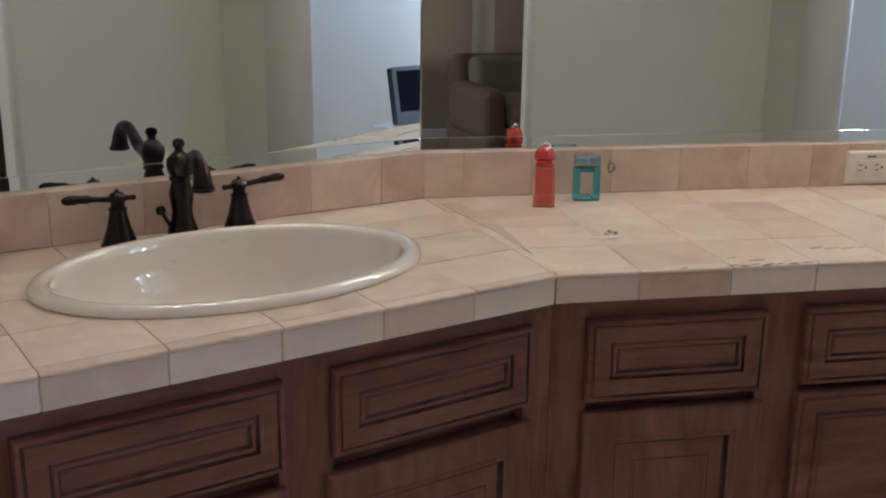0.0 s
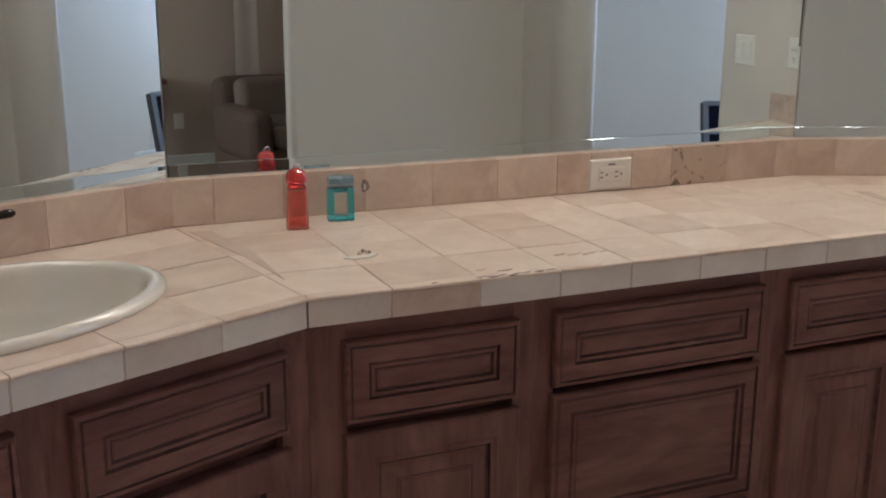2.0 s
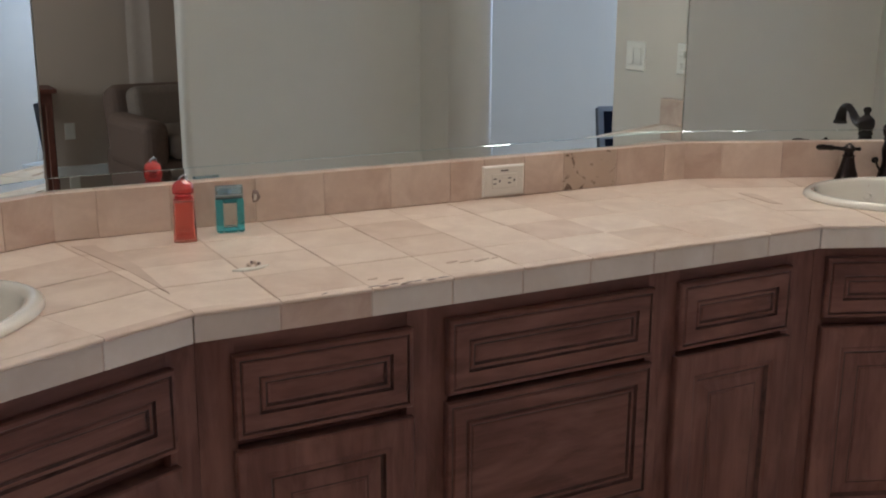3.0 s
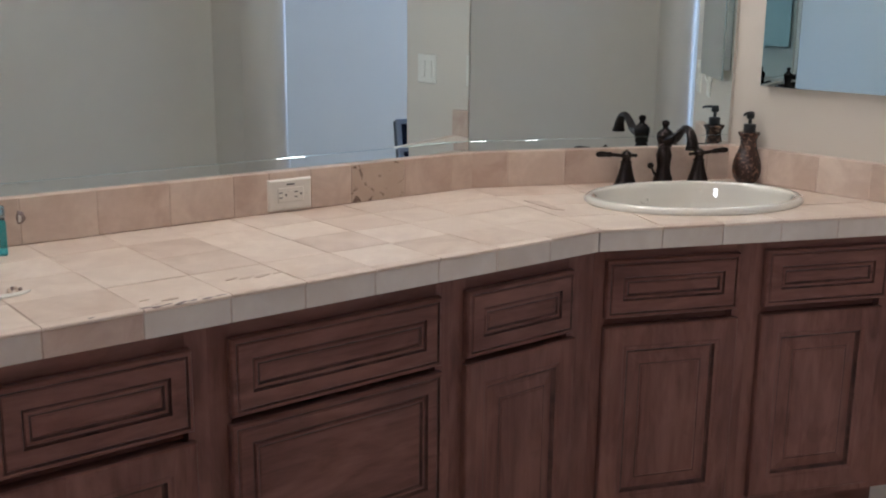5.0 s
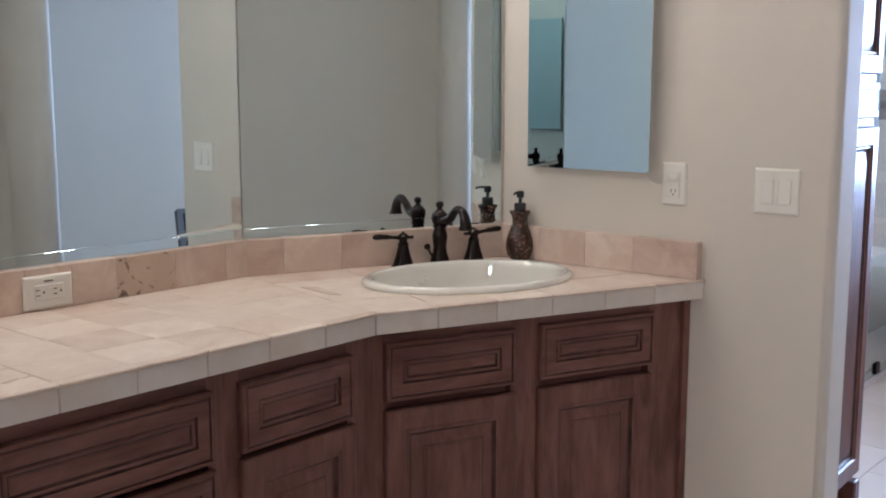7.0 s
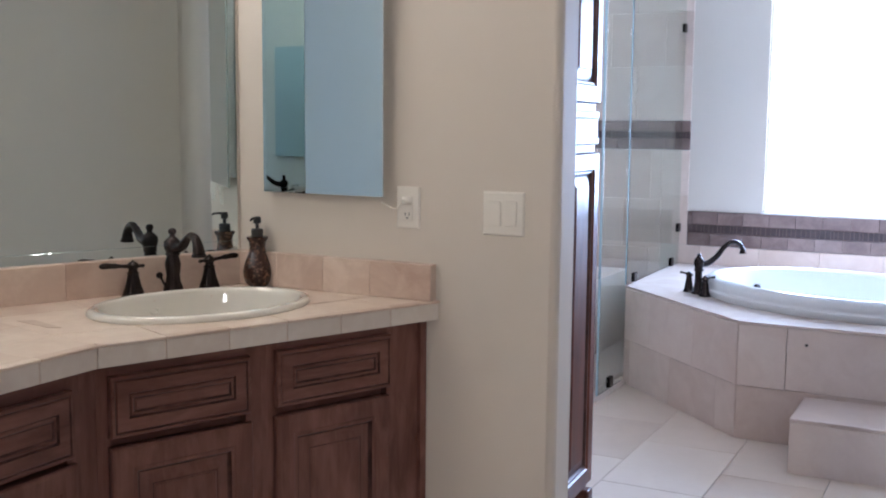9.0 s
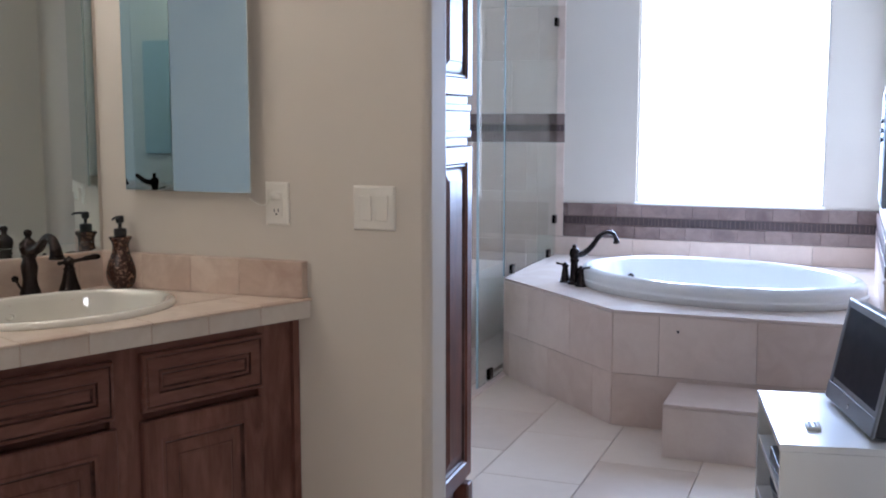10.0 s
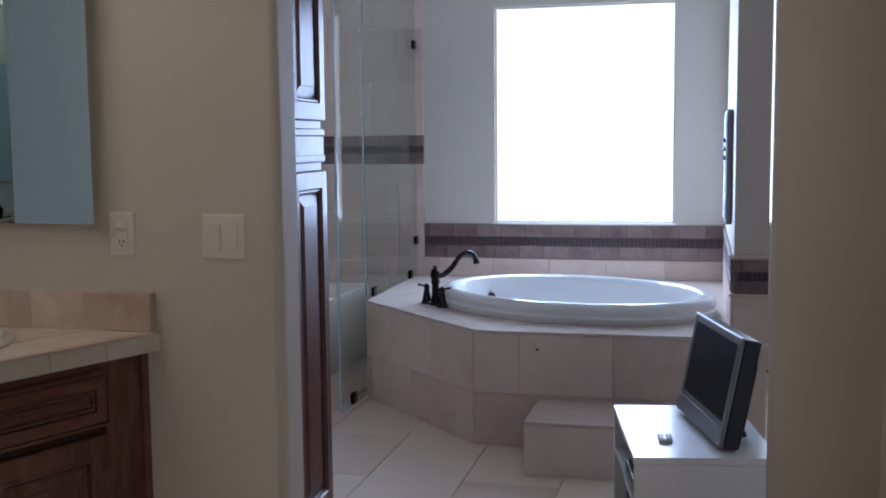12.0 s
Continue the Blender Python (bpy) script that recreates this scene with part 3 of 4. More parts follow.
for run in "LMR":
    for y0, y1 in zip(ROWS, ROWS[1:]):
        xs = list(SPLIT[run])
        for x0, x1 in zip(xs, xs[1:]):
            poly = [(x0, y0), (x1, y0), (x1, y1), (x0, y1)]
            for p, n in BOUND[run]:
                poly = clip(poly, p, n) if poly else poly
            if len(poly) < 3 or abs(area2(poly)) < 0.0008:
                continue
            lift = rng.uniform(-0.0006, 0.0006)
            h = SINK.get(run)
            if h:
                near = [((px - h[0]) / (h[2] * 0.97)) ** 2 + ((py - h[1]) / (h[3] * 0.97)) ** 2 for px, py in poly]
                cut = min(near) < 1 or (x0 < h[0] < x1 and abs((y0 + y1) / 2 - h[1]) < h[3] + 0.08) or (y0 < h[1] < y1 and min(abs(x0 - h[0]), abs(x1 - h[0])) < h[2])
                if cut:
                    bm = holed(((x0 + JOINT, y0 + JOINT), (x1 - JOINT, y1 - JOINT)), [(Vector(p) + Vector(n) * JOINT, n) for p, n in BOUND[run]],
                               (h[0], h[1], h[2] * 0.93, h[3] * 0.92), TOP - 0.012, TOP + lift, 0.012)
                    if len(bm.faces):
                        part("tile", bm, TILE, worktop, at=RUN[run])
                    continue
            part("tile", prism(shrink(poly, JOINT), TOP - 0.012, TOP + lift, 0.0012), TILE, worktop, at=RUN[run])

# rounded nosing and upright edge tiles along the front
EDGEJ = {"M": [0.0, 0.146, 0.312, 0.472] + [TW * k for k in range(4, 10)], "R": [0.0] + [0.158 * k for k in range(1, 6)] + [WIN["R"]],
         "L": [-WIN["L"], -0.985] + [-0.165 * k for k in range(5, 0, -1)] + [0.0]}
for run in "LMR":
    for s0, s1 in zip(EDGEJ[run], EDGEJ[run][1:]):
        w = s1 - s0 - 0.0024
        if w < 0.03:
            continue
        bm = box(s0 + 0.0012, -0.006, TOP - 0.0065, s1 - 0.0012, 0.0192, TOP + 0.0006)
        front = [e for e in bm.edges if all(v.co.y < 0 for v in e.verts) and abs(e.verts[0].co.z - e.verts[1].co.z) < 1e-6]
        bmesh.ops.bevel(bm, geom=front, offset=0.0031, segments=4, affect="EDGES", profile=0.5)
        part("nosing_tile", smooth(bm), TILE, worktop, at=RUN[run])
        part("edge_tile", box(s0 + 0.0012, 0.0, TOP - 0.0525, s1 - 0.0012, 0.009, TOP - 0.0072, 0.0012, 1), SPLASH if run == "M" and 0.1 < s0 < 0.2 else EDGE, worktop, at=RUN[run])
    lo, hi = EDGEJ[run][0], EDGEJ[run][-1]
    part("edge_grout", box(lo + 0.002, 0.0018, TOP - 0.0515, hi - 0.002, 0.011, TOP - 0.002), GROUT, worktop, at=RUN[run])

# brown wedge-shaped slips let in at the two bends
for pts in ([(-0.006, 0.12), (-0.012, 0.33), (-0.052, 0.530), (-0.097, 0.544), (-0.036, 0.30)], [(1.500, 0.213), (1.534, 0.337), (1.506, 0.370), (1.484, 0.240)]):
    part("wedge_tile", prism(pts, TOP - 0.004, TOP + 0.0013, 0.0006), SLIP, worktop, "narrow brown wedge tile")

# ---------------------------------------------------------------- backsplash
splash = thing("backsplash", "row of rosy travertine tiles above the worktop", "backsplash")
SPL = 0.960


def splash_row(m, cuts, special=()):
    part("splash_grout", box(cuts[0], -0.0295, TOP + 0.0005, cuts[-1], -0.0005, SPL - 0.0015), GROUT, splash, at=m)
    for k, (a0, a1) in enumerate(zip(cuts, cuts[1:])):
        part("splash_tile", box(a0 + 0.0008, -0.031, TOP + 0.0015, a1 - 0.0008, -0.001, SPL, 0.0014, 1), PITTED if k in special else SPLASH, splash, at=m)


mM = pose(0, DEP, 0)
splash_row(mM, [SEAM_L[0], -0.033, 0.118, 0.303, 0.466, 0.631, 0.790, 0.884, 1.000, 1.119, 1.287, 1.445, SEAM_R[0]], (9,))
LEN = math.hypot(CORN_R[0] - SEAM_R[0], CORN_R[1] - SEAM_R[1])
mR = pose(*SEAM_R, 0, 0, 0, -22.5)
splash_row(mR, [0.0, 0.110, 0.280, 0.447, 0.600, 0.73, LEN - 0.012])
mL = pose(*CORN_L, 0, 0, 0, 22.5)
LENL = math.hypot(CORN_L[0] - SEAM_L[0], CORN_L[1] - SEAM_L[1])
splash_row(mL, [0.012] + [LENL - 0.12 + s for s in (-0.84, -0.668, -0.499, -0.329, -0.158, 0.006)] + [LENL])
mS = pose(XR, CORN_R[1], 0, 0, 0, -90)
splash_row(mS, [0.0, 0.155, 0.316, 0.472, 0.664])
mW = pose(XL, -0.435, 0, 0, 0, 90)
splash_row(mW, [0.0, 0.180, 0.335, 0.495, 0.645])

# ---------------------------------------------------------------- mirrors


def wall_mirror(name, m, s0, s1, z0, z1, label):
    ob = thing(name, label, "mirror", m)
    part("mirror_glass", box(s0, -0.007, z0 + 0.0235, s1, -0.001, z1, 0.0004, 1), MIRROR, ob)
    bm = bmesh.new()
    ring = [(-0.0005, z0 - 0.004), (-0.0078, z0 - 0.004), (-0.0070, z0 + 0.0219), (-0.0058, z0 + 0.0231), (-0.0005, z0 + 0.0232)]
    ends = [[bm.verts.new((x, y, z)) for y, z in ring] for x in (s0, s1)]
    for k in range(5):
        bm.faces.new((ends[0][k], ends[0][(k + 1) % 5], ends[1][(k + 1) % 5], ends[1][k]))
    bm.faces.new(ends[0][::-1])
    bm.faces.new(ends[1])
    bmesh.ops.recalc_face_normals(bm, faces=bm.faces[:])
    part("bevelled_edge", bm, MIRROR, ob, "polished bevel along the mirror's foot")
    return ob


MZ0, MZ1 = SPL + 0.005, 2.08
wall_mirror("wall_mirror", mM, SEAM_L[0] + 0.003, SEAM_R[0] - 0.003, MZ0, MZ1, "wide frameless wall mirror over a tiled backsplash")
wall_mirror("wall_mirror", mR, 0.003, 0.811, MZ0, MZ1, "frameless mirror on an angled wall above a washbasin")
wall_mirror("wall_mirror", mL, LENL - 0.93, LENL - 0.003, MZ0, MZ1, "frameless mirror on an angled wall above a washbasin")


def medicine_cabinet(m, label, width, ajar, face, words):
    ob = thing("medicine_cabinet", label, "medicine cabinet", m, "medicine cabinets")
    part("case", box(0.03, -0.0235, 0.03, width - 0.03, -0.001, 0.64, 0.002), TRIM, ob)
    part("cabinet_door", box(0, -0.031, 0, width, -0.024, 0.67, 0.0015), face, ob, words, pose(0, 0, 0, 0, 0, -ajar))


medicine_cabinet(pose(XR, 0.199, 1.138, 0, 0, -90), "mirrored medicine cabinet on a cream wall", 0.410, 1.6, MIRROR, "mirrored door standing a little ajar")
# this mirrored door has its reflection put in as plain colour
medicine_cabinet(pose(XL, -0.061, 1.138, 0, 0, 90), "wall cabinet with its mirror reflection painted pale blue-green", 0.26, 0, MIRRORTEAL, "flat door coloured like a teal reflection")

# ---------------------------------------------------------------- washbasins and taps


def washbasin(run, label):
    s, n, ax, ay = SINK[run]
    ob = thing("washbasin", label, "washbasin", RUN[run] @ pose(s, n, TOP), "washbasins")
    prof = [(0.93, -0.010), (0.990, 0.000), (1.0, 0.003), (1.0, 0.007), (0.994, 0.0112), (0.982, 0.0146), (0.966, 0.0170), (0.946, 0.0180), (0.924, 0.0174), (0.905, 0.0150), (0.892, 0.0095), (0.884, -0.002), (0.865, -0.035), (0.81, -0.080), (0.70, -0.118),
            (0.50, -0.142), (0.25, -0.152), (0.09, -0.155)]
    inner = lathe(prof, ax, ay, 72, closed=False)
    part("basin", inner, PORC, ob, "biscuit-coloured porcelain bowl")
    part("drain", lathe([(0.030, -0.157), (0.030, -0.152), (0.022, -0.150), (0.016, -0.154), (0.002, -0.154)]), BRONZE, ob, "dark bronze drain", pose(0, 0, 0))
    m = pose(-0.05, ay * 0.858, -0.032, 70, 0, 0)
    part("overflow", lathe([(0.010, 0.0), (0.010, 0.003), (0.0075, 0.004), (0.006, 0.001), (0.0005, 0.001)], 1.6, 1.0, 20), PORC, ob, "small overflow ring", m)


washbasin("L", "oval biscuit porcelain washbasin set in tiles")
washbasin("R", "oval biscuit porcelain washbasin beside a soap dispenser")


def tap_handle(parent, s, turn):
    h = part("handle_base", lathe([(0.0335, 0), (0.0335, 0.004), (0.030, 0.007), (0.028, 0.015), (0.021, 0.035), (0.0165, 0.055), (0.0150, 0.064), (0.0165, 0.066), (0.0165, 0.069), (0.0125, 0.071), (0.012, 0.078),
                                    (0.015, 0.082), (0.0155, 0.090), (0.010, 0.097), (0.004, 0.099), (0.004, 0.102), (0.001, 0.103)], n=24), BRONZE, parent, at=pose(s, 0, 0))
    lever = sweep([(-0.034, 0, 0.0845), (-0.030, 0, 0.085), (-0.026, 0, 0.085), (-0.012, 0, 0.086), (0.0, 0, 0.0865), (0.018, 0, 0.087), (0.034, 0, 0.0885), (0.046, 0, 0.090), (0.052, 0, 0.0905), (0.062, 0, 0.0915), (0.078, 0, 0.0925), (0.090, 0, 0.0925), (0.096, 0, 0.0925), (0.098, 0, 0.0925)],
                  [0.003, 0.006, 0.0045, 0.0055, 0.008, 0.0055, 0.005, 0.0055, 0.0078, 0.007, 0.0085, 0.0078, 0.0045, 0.001])
    part("lever", lever, BRONZE, h, "", pose(0, 0, 0, 0, 0, turn))


def basin_tap(run, s, n, label, swing=0.0):
    ob = thing("basin_tap", label, "tap", RUN[run] @ pose(s, n, TOP), "basin taps")
    part("column", lathe([(0.0325, 0), (0.0325, 0.004), (0.028, 0.008), (0.027, 0.018), (0.021, 0.034), (0.0185, 0.052), (0.021, 0.070), (0.0225, 0.084), (0.019, 0.098), (0.0165, 0.106), (0.0205, 0.109), (0.0205, 0.113), (0.018, 0.116),
                            (0.022, 0.124), (0.0245, 0.136), (0.023, 0.147), (0.013, 0.157), (0.0085, 0.160), (0.0075, 0.166), (0.0105, 0.170), (0.0115, 0.176), (0.0085, 0.182), (0.002, 0.184)], n=28), BRONZE, ob)
    line = spline([(0, -0.010, 0.133), (0, -0.034, 0.132), (0, -0.062, 0.140), (0, -0.086, 0.158), (0, -0.110, 0.171), (0, -0.136, 0.168), (0, -0.152, 0.148), (0, -0.157, 0.126)], 6)
    k = len(line)
    part("spout", sweep(line, [0.0165 - 0.006 * min(1, i / (k * 0.5)) + (0.0075 * max(0, (i - k * 0.66) / (k * 0.34))) for i in range(k)], 18), BRONZE, ob, "", pose(0, 0, 0, 0, 0, swing))
    part("spout_rim", lathe([(0.0195, 0.0), (0.0205, 0.004), (0.0190, 0.008), (0.010, 0.010)], n=24), BRONZE, ob, "", pose(0, 0, 0, 0, 0, swing) @ pose(0, -0.158, 0.118))
    rod = part("lift_rod", sweep([(-0.020, 0.0, 0.020), (-0.030, 0.002, 0.036), (-0.036, 0.003, 0.050)], 0.0035, 8), BRONZE, ob)
    part("lift_knob", lathe([(0.003, 0), (0.008, 0.003), (0.0095, 0.009), (0.0075, 0.015), (0.001, 0.018)], n=16), BRONZE, rod, "", pose(-0.037, 0.003, 0.046, 0, -15, 0))
    tap_handle(ob, -0.117, 184)
    tap_handle(ob, 0.112, 4)


basin_tap("L", -0.440, 0.543, "three-piece oil-rubbed bronze tap with lever handles", -6)
basin_tap("R", 0.440, 0.545, "three-piece oil-rubbed bronze tap near a soap dispenser")

# soap dispenser
soap = thing("soap_dispenser", "dark brown carved soap dispenser with a pump", "soap dispenser", RUN["R"] @ pose(0.695, 0.520, TOP))
part("bottle", lathe([(0.024, 0), (0.028, 0.003), (0.0375, 0.016), (0.0415, 0.032), (0.0420, 0.048), (0.0385, 0.066), (0.0325, 0.082), (0.0265, 0.097), (0.0232, 0.112), (0.0228, 0.122), (0.0250, 0.132), (0.0300, 0.140),
                      (0.0315, 0.144), (0.0300, 0.147), (0.022, 0.147), (0.016, 0.148)], n=40), MARBLED, soap, "glossy brown carved ceramic body")
part("collar", lathe([(0.0165, 0.148), (0.0175, 0.150), (0.0175, 0.168), (0.015, 0.170), (0.006, 0.171)], n=28), BLACK, soap)
pump = part("pump", lathe([(0.005, 0.170), (0.005, 0.184), (0.0105, 0.186), (0.0115, 0.194), (0.0105, 0.204), (0.006, 0.206), (0.001, 0.206)], n=20), BLACK, soap)
part("nozzle", sweep([(0, 0, 0.201), (-0.014, -0.008, 0.202), (-0.027, -0.016, 0.201), (-0.033, -0.019, 0.197)], [0.0045, 0.004, 0.0035, 0.003], 10), BLACK, pump)

# perfume bottles


def shell(w, h, r, z0, z1, top=1.0, wall=0.004):
    """A hollow bottle: an outer and an inner skin."""
    inner = rounded_bar(w - 2 * wall, h - 2 * wall, r - 0.003, z0 + wall * 1.5, z1 - wall, top)
    bmesh.ops.reverse_faces(inner, faces=inner.faces[:])
    return smooth(join(rounded_bar(w, h, r, z0, z1, top), inner))


px, py = 0.119, 0.490
red = thing("perfume_bottle", "red translucent glass bottle with a faceted stopper", "bottle", pose(px, py, TOP, 0, 0, -10))
part("body", shell(0.047, 0.034, 0.011, 0.0, 0.086, 0.90), REDG, red)
part("thick_base", smooth(rounded_bar(0.036, 0.023, 0.006, 0.0065, 0.018, 0.92)), REDG, red, "thick red glass base")
part("collar", lathe([(0.017, 0.0862), (0.019, 0.088), (0.019, 0.092), (0.014, 0.094)], n=20), DEEPRED, red)
stop = lathe([(0.015, 0.0942), (0.021, 0.099), (0.0215, 0.110), (0.0185, 0.120), (0.010, 0.126), (0.003, 0.128)], n=8)
for fc in stop.faces:
    fc.smooth = False
part("stopper", stop, DEEPRED, red, "faceted deep red stopper")
bm = sweep([(-0.006, 0.002, 0.124), (-0.004, 0.002, 0.131), (0.002, 0.002, 0.135), (0.008, 0.002, 0.132), (0.010, -0.004, 0.124)], 0.0024, 8)
part("string", bm, CHROME, red, "bright wire loop round the stopper")
blue = thing("perfume_bottle", "clear teal glass flask with a silvery cap", "bottle", pose(0.226, 0.531, TOP, 0, 0, -8))
part("body", join(box(-0.029, -0.013, 0.0, -0.0145, 0.013, 0.072, 0.004), box(0.0145, -0.013, 0.0, 0.029, 0.013, 0.072, 0.004), box(-0.0143, -0.013, 0.0, 0.0143, 0.013, 0.012, 0.003),
                  box(-0.0143, -0.013, 0.063, 0.0143, 0.013, 0.072, 0.003)), BLUEG, blue, "thick teal glass rim")
part("window", box(-0.0141, -0.009, 0.0125, 0.0141, -0.005, 0.0625, 0.001, 1), PALEG, blue, "pale clear front")
for k in range(7):
    part("bead", box(0.018, -0.0142, 0.012 + k * 0.0075, 0.025, -0.0132, 0.016 + k * 0.0075), PALEG, blue)
part("shoulder", smooth(rounded_bar(0.056, 0.025, 0.006, 0.0725, 0.0755)), BLACK, blue, "dark band")
part("cap", shell(0.057, 0.026, 0.007, 0.0758, 0.098), FROSTCAP, blue, "silvery see-through cap")
part("spray_head", lathe([(0.005, 0.0815), (0.005, 0.092), (0.002, 0.093)], n=14), CHROME, blue)

# crumbled chip of stone on the worktop
chip = thing("stone_chip", "crumbled flake of grout lying on the worktop", "debris", pose(0.170, 0.215, TOP + 0.0005))
rngc = random.Random(3)
pts = [(-0.040, -0.004), (-0.022, -0.016), (0.004, -0.013), (0.022, -0.004), (0.034, 0.010), (0.016, 0.006), (0.0, 0.003), (-0.020, 0.004)]
part("flake", prism(pts, 0.0, 0.003, 0.001), PLASTIC, chip, "cream flake")
for k in range(9):
    r = rngc.uniform(0.002, 0.006)
    b2 = bmesh.new()
    bmesh.ops.create_icosphere(b2, subdivisions=1, radius=r)
    for v in b2.verts:
        v.co *= rngc.uniform(0.7, 1.2)
        v.co.z = max(-r * 0.5, v.co.z)
    part("crumb", b2, SLIP if k % 3 else BANDT, chip, at=pose(rngc.uniform(-0.012, 0.022), rngc.uniform(0.004, 0.034), r * 0.5 + 0.0005))

# small worn chips along the front edge and on the tiles behind it
rngw = random.Random(12)
for s, n, r, mat in ((0.318, 0.004, 0.006, BANDT), (0.336, -0.001, 0.007, BANDT), (0.355, 0.002, 0.006, BANDT), (0.378, -0.002, 0.008, BANDT), (0.402, 0.001, 0.005, BANDT), (0.428, -0.001, 0.007, BANDT), (0.452, 0.002, 0.006, BANDT),
                     (0.512, 0.000, 0.006, SPLASH), (0.550, 0.001, 0.005, SPLASH), (0.225, 0.000, 0.004, BANDT), (0.345, 0.016, 0.006, SPLASH), (0.372, 0.030, 0.007, SPLASH), (0.425, 0.016, 0.005, SPLASH), (0.545, 0.085, 0.009, SLIP),
                     (0.520, 0.092, 0.008, SPLASH), (0.575, 0.080, 0.010, SPLASH), (0.612, 0.084, 0.006, SPLASH), (0.335, 0.050, 0.006, SPLASH), (0.790, 0.250, 0.006, SLIP)):
    ob = thing("worn_chip", "small brown chip worn into the tiles", "chip mark", pose(s, n, TOP + 0.0007, 0, 0, rngw.uniform(-14, 22)))
    pts = [(r * k[0] * rngw.uniform(0.8, 1.3), r * k[1] * rngw.uniform(0.6, 1.3)) for k in ((-1.8, -0.2), (-0.7, -0.5), (0.6, -0.45), (1.9, 0.0), (0.8, 0.5), (-0.6, 0.4))]
    part("mark", prism(pts, -0.001, 0.0004), mat, ob)

ob = thing("worn_chip", "small hollow broken out of a splash tile", "chip mark", pose(0.302, DEP - 0.0306, 0.905, 90))
part("mark", smooth(prism([(-0.004, 0), (0.006, 0.002), (0.013, 0.010), (0.011, 0.017), (0.007, 0.026), (-0.003, 0.029), (-0.007, 0.014)], 0.0, 0.0008)), BANDT, ob)
part("flake", prism([(-0.003, 0.004), (0.003, 0.006), (0.004, 0.017), (-0.002, 0.020)], 0.0009, 0.003, 0.0006), EDGE, ob, "pale broken stone")

# ---------------------------------------------------------------- sockets and switches


def plate(name, w, h, m, label, category):
    ob = thing(name, label, category, m)
    bm = framed_front(w, h, [(0, 0.002, 0), (0.003, 0.0055, 0), (0.006, 0.0065, 0)])
    part("plate", bm, PLASTIC, ob, at=pose(-w / 2, 0, -h / 2))
    return ob


def slot(parent, x, z, w, h, d=0.0092):
    part("slot", box(x - w / 2, -d, z - h / 2, x + w / 2, -d + 0.002, z + h / 2), BLACK, parent)


sock = plate("power_socket", 0.120, 0.077, pose(0.9385, DEP - 0.0310, TOP + 0.0435), "white double socket plate set in the backsplash", "socket")
part("socket_face", box(-0.036, -0.009, -0.018, 0.036, -0.006, 0.018, 0.0015, 1), PLASTIC, sock)
for sx in (-0.021, 0.021):
    slot(sock, sx - 0.007, 0.006, 0.009, 0.0025)
    slot(sock, sx - 0.007, -0.006, 0.009, 0.0025)
    slot(sock, sx + 0.007, 0.0, 0.004, 0.006)
part("test_button", box(-0.008, -0.0105, 0.006, 0.008, -0.0085, 0.010, 0.0005, 1), PLASTIC, sock)
part("reset_button", box(-0.010, -0.0100, 0.024, 0.010, -0.0060, 0.027, 0.0004, 1), BLACK, sock, "dark reset mark")
for sx in (-0.048, 0.048):
    part("screw", lathe([(0.003, 0), (0.003, 0.001), (0.001, 0.0014)], n=12), PLASTIC, sock, at=pose(sx, -0.0064, 0, 90))

wall_sock = plate("power_socket", 0.072, 0.116, pose(XR, -0.268, 1.110, 0, 0, -90), "white wall socket with a plugged-in night light", "socket")
part("socket_face", box(-0.018, -0.009, -0.036, 0.018, -0.006, 0.036, 0.0015, 1), PLASTIC, wall_sock)
slot(wall_sock, -0.006, -0.018, 0.0025, 0.009)
slot(wall_sock, 0.006, -0.018, 0.0025, 0.009)
slot(wall_sock, 0.0, -0.028, 0.005, 0.004)
plug = part("plug", smooth(rounded_bar(0.030, 0.022, 0.008, -0.020, -0.006, 1.0)), PLASTIC, wall_sock, "white plug", pose(0, -0.008, 0.020, 0, 0, 0) @ pose(0, 0, 0, 90, 0, 0) @ pose(0, 0, 0.012))
cord = thing("cord", "short white cord hanging from a plug", "cable", pose(XR, -0.268, 1.110, 0, 0, -90))
part("wire", sweep(spline([(-0.012, -0.020, 0.012), (-0.030, -0.014, -0.002), (-0.050, -0.006, -0.004), (-0.070, -0.004, 0.004), (-0.085, -0.004, 0.012)], 5), 0.0022, 8), PLASTIC, cord)

sw = plate("light_switch", 0.118, 0.116, pose(XR, -0.5535, 1.106, 0, 0, -90), "white double rocker light switch plate", "light switch")
for sx in (-0.023, 0.023):
    r = part("rocker", box(-0.0165, -0.0105, -0.033, 0.0165, -0.0060, 0.033, 0.0015, 1), PLASTIC, sw, at=pose(sx, 0, 0, 3 if sx < 0 else -3))

# ---------------------------------------------------------------- vanity lamps above the mirrors


def vanity_lamp(m, label, bulb):
    ob = thing("vanity_lamp", label, "wall lamp", m, "vanity lamps")
    part("back_plate", box(-0.30, -0.03, -0.05, 0.30, -0.001, 0.05, 0.008), BRONZE, ob)
    for x in (-0.22, 0.0, 0.22):
        part("arm", sweep([(x, -0.03, 0.0), (x, -0.10, 0.01), (x, -0.12, -0.02)], 0.010, 10), BRONZE, ob)
        bm = bmesh.new()
        bmesh.ops.create_uvsphere(bm, u_segments=14, v_segments=10, radius=0.055)
        part("bulb", smooth(bm), bulb, ob, "lit frosted globe bulb", pose(x, -0.12, -0.068))


vanity_lamp(mR @ pose(0.42, 0, 2.26), "bronze vanity lamp with three lit bulbs", BULB)
vanity_lamp(mL @ pose(LENL - 0.46, 0, 2.26), "bronze vanity lamp with three faintly lit bulbs", DIMBULB)
vanity_lamp(mM @ pose(0.70, 0, 2.26), "bronze vanity lamp over the wide mirror", BULB)

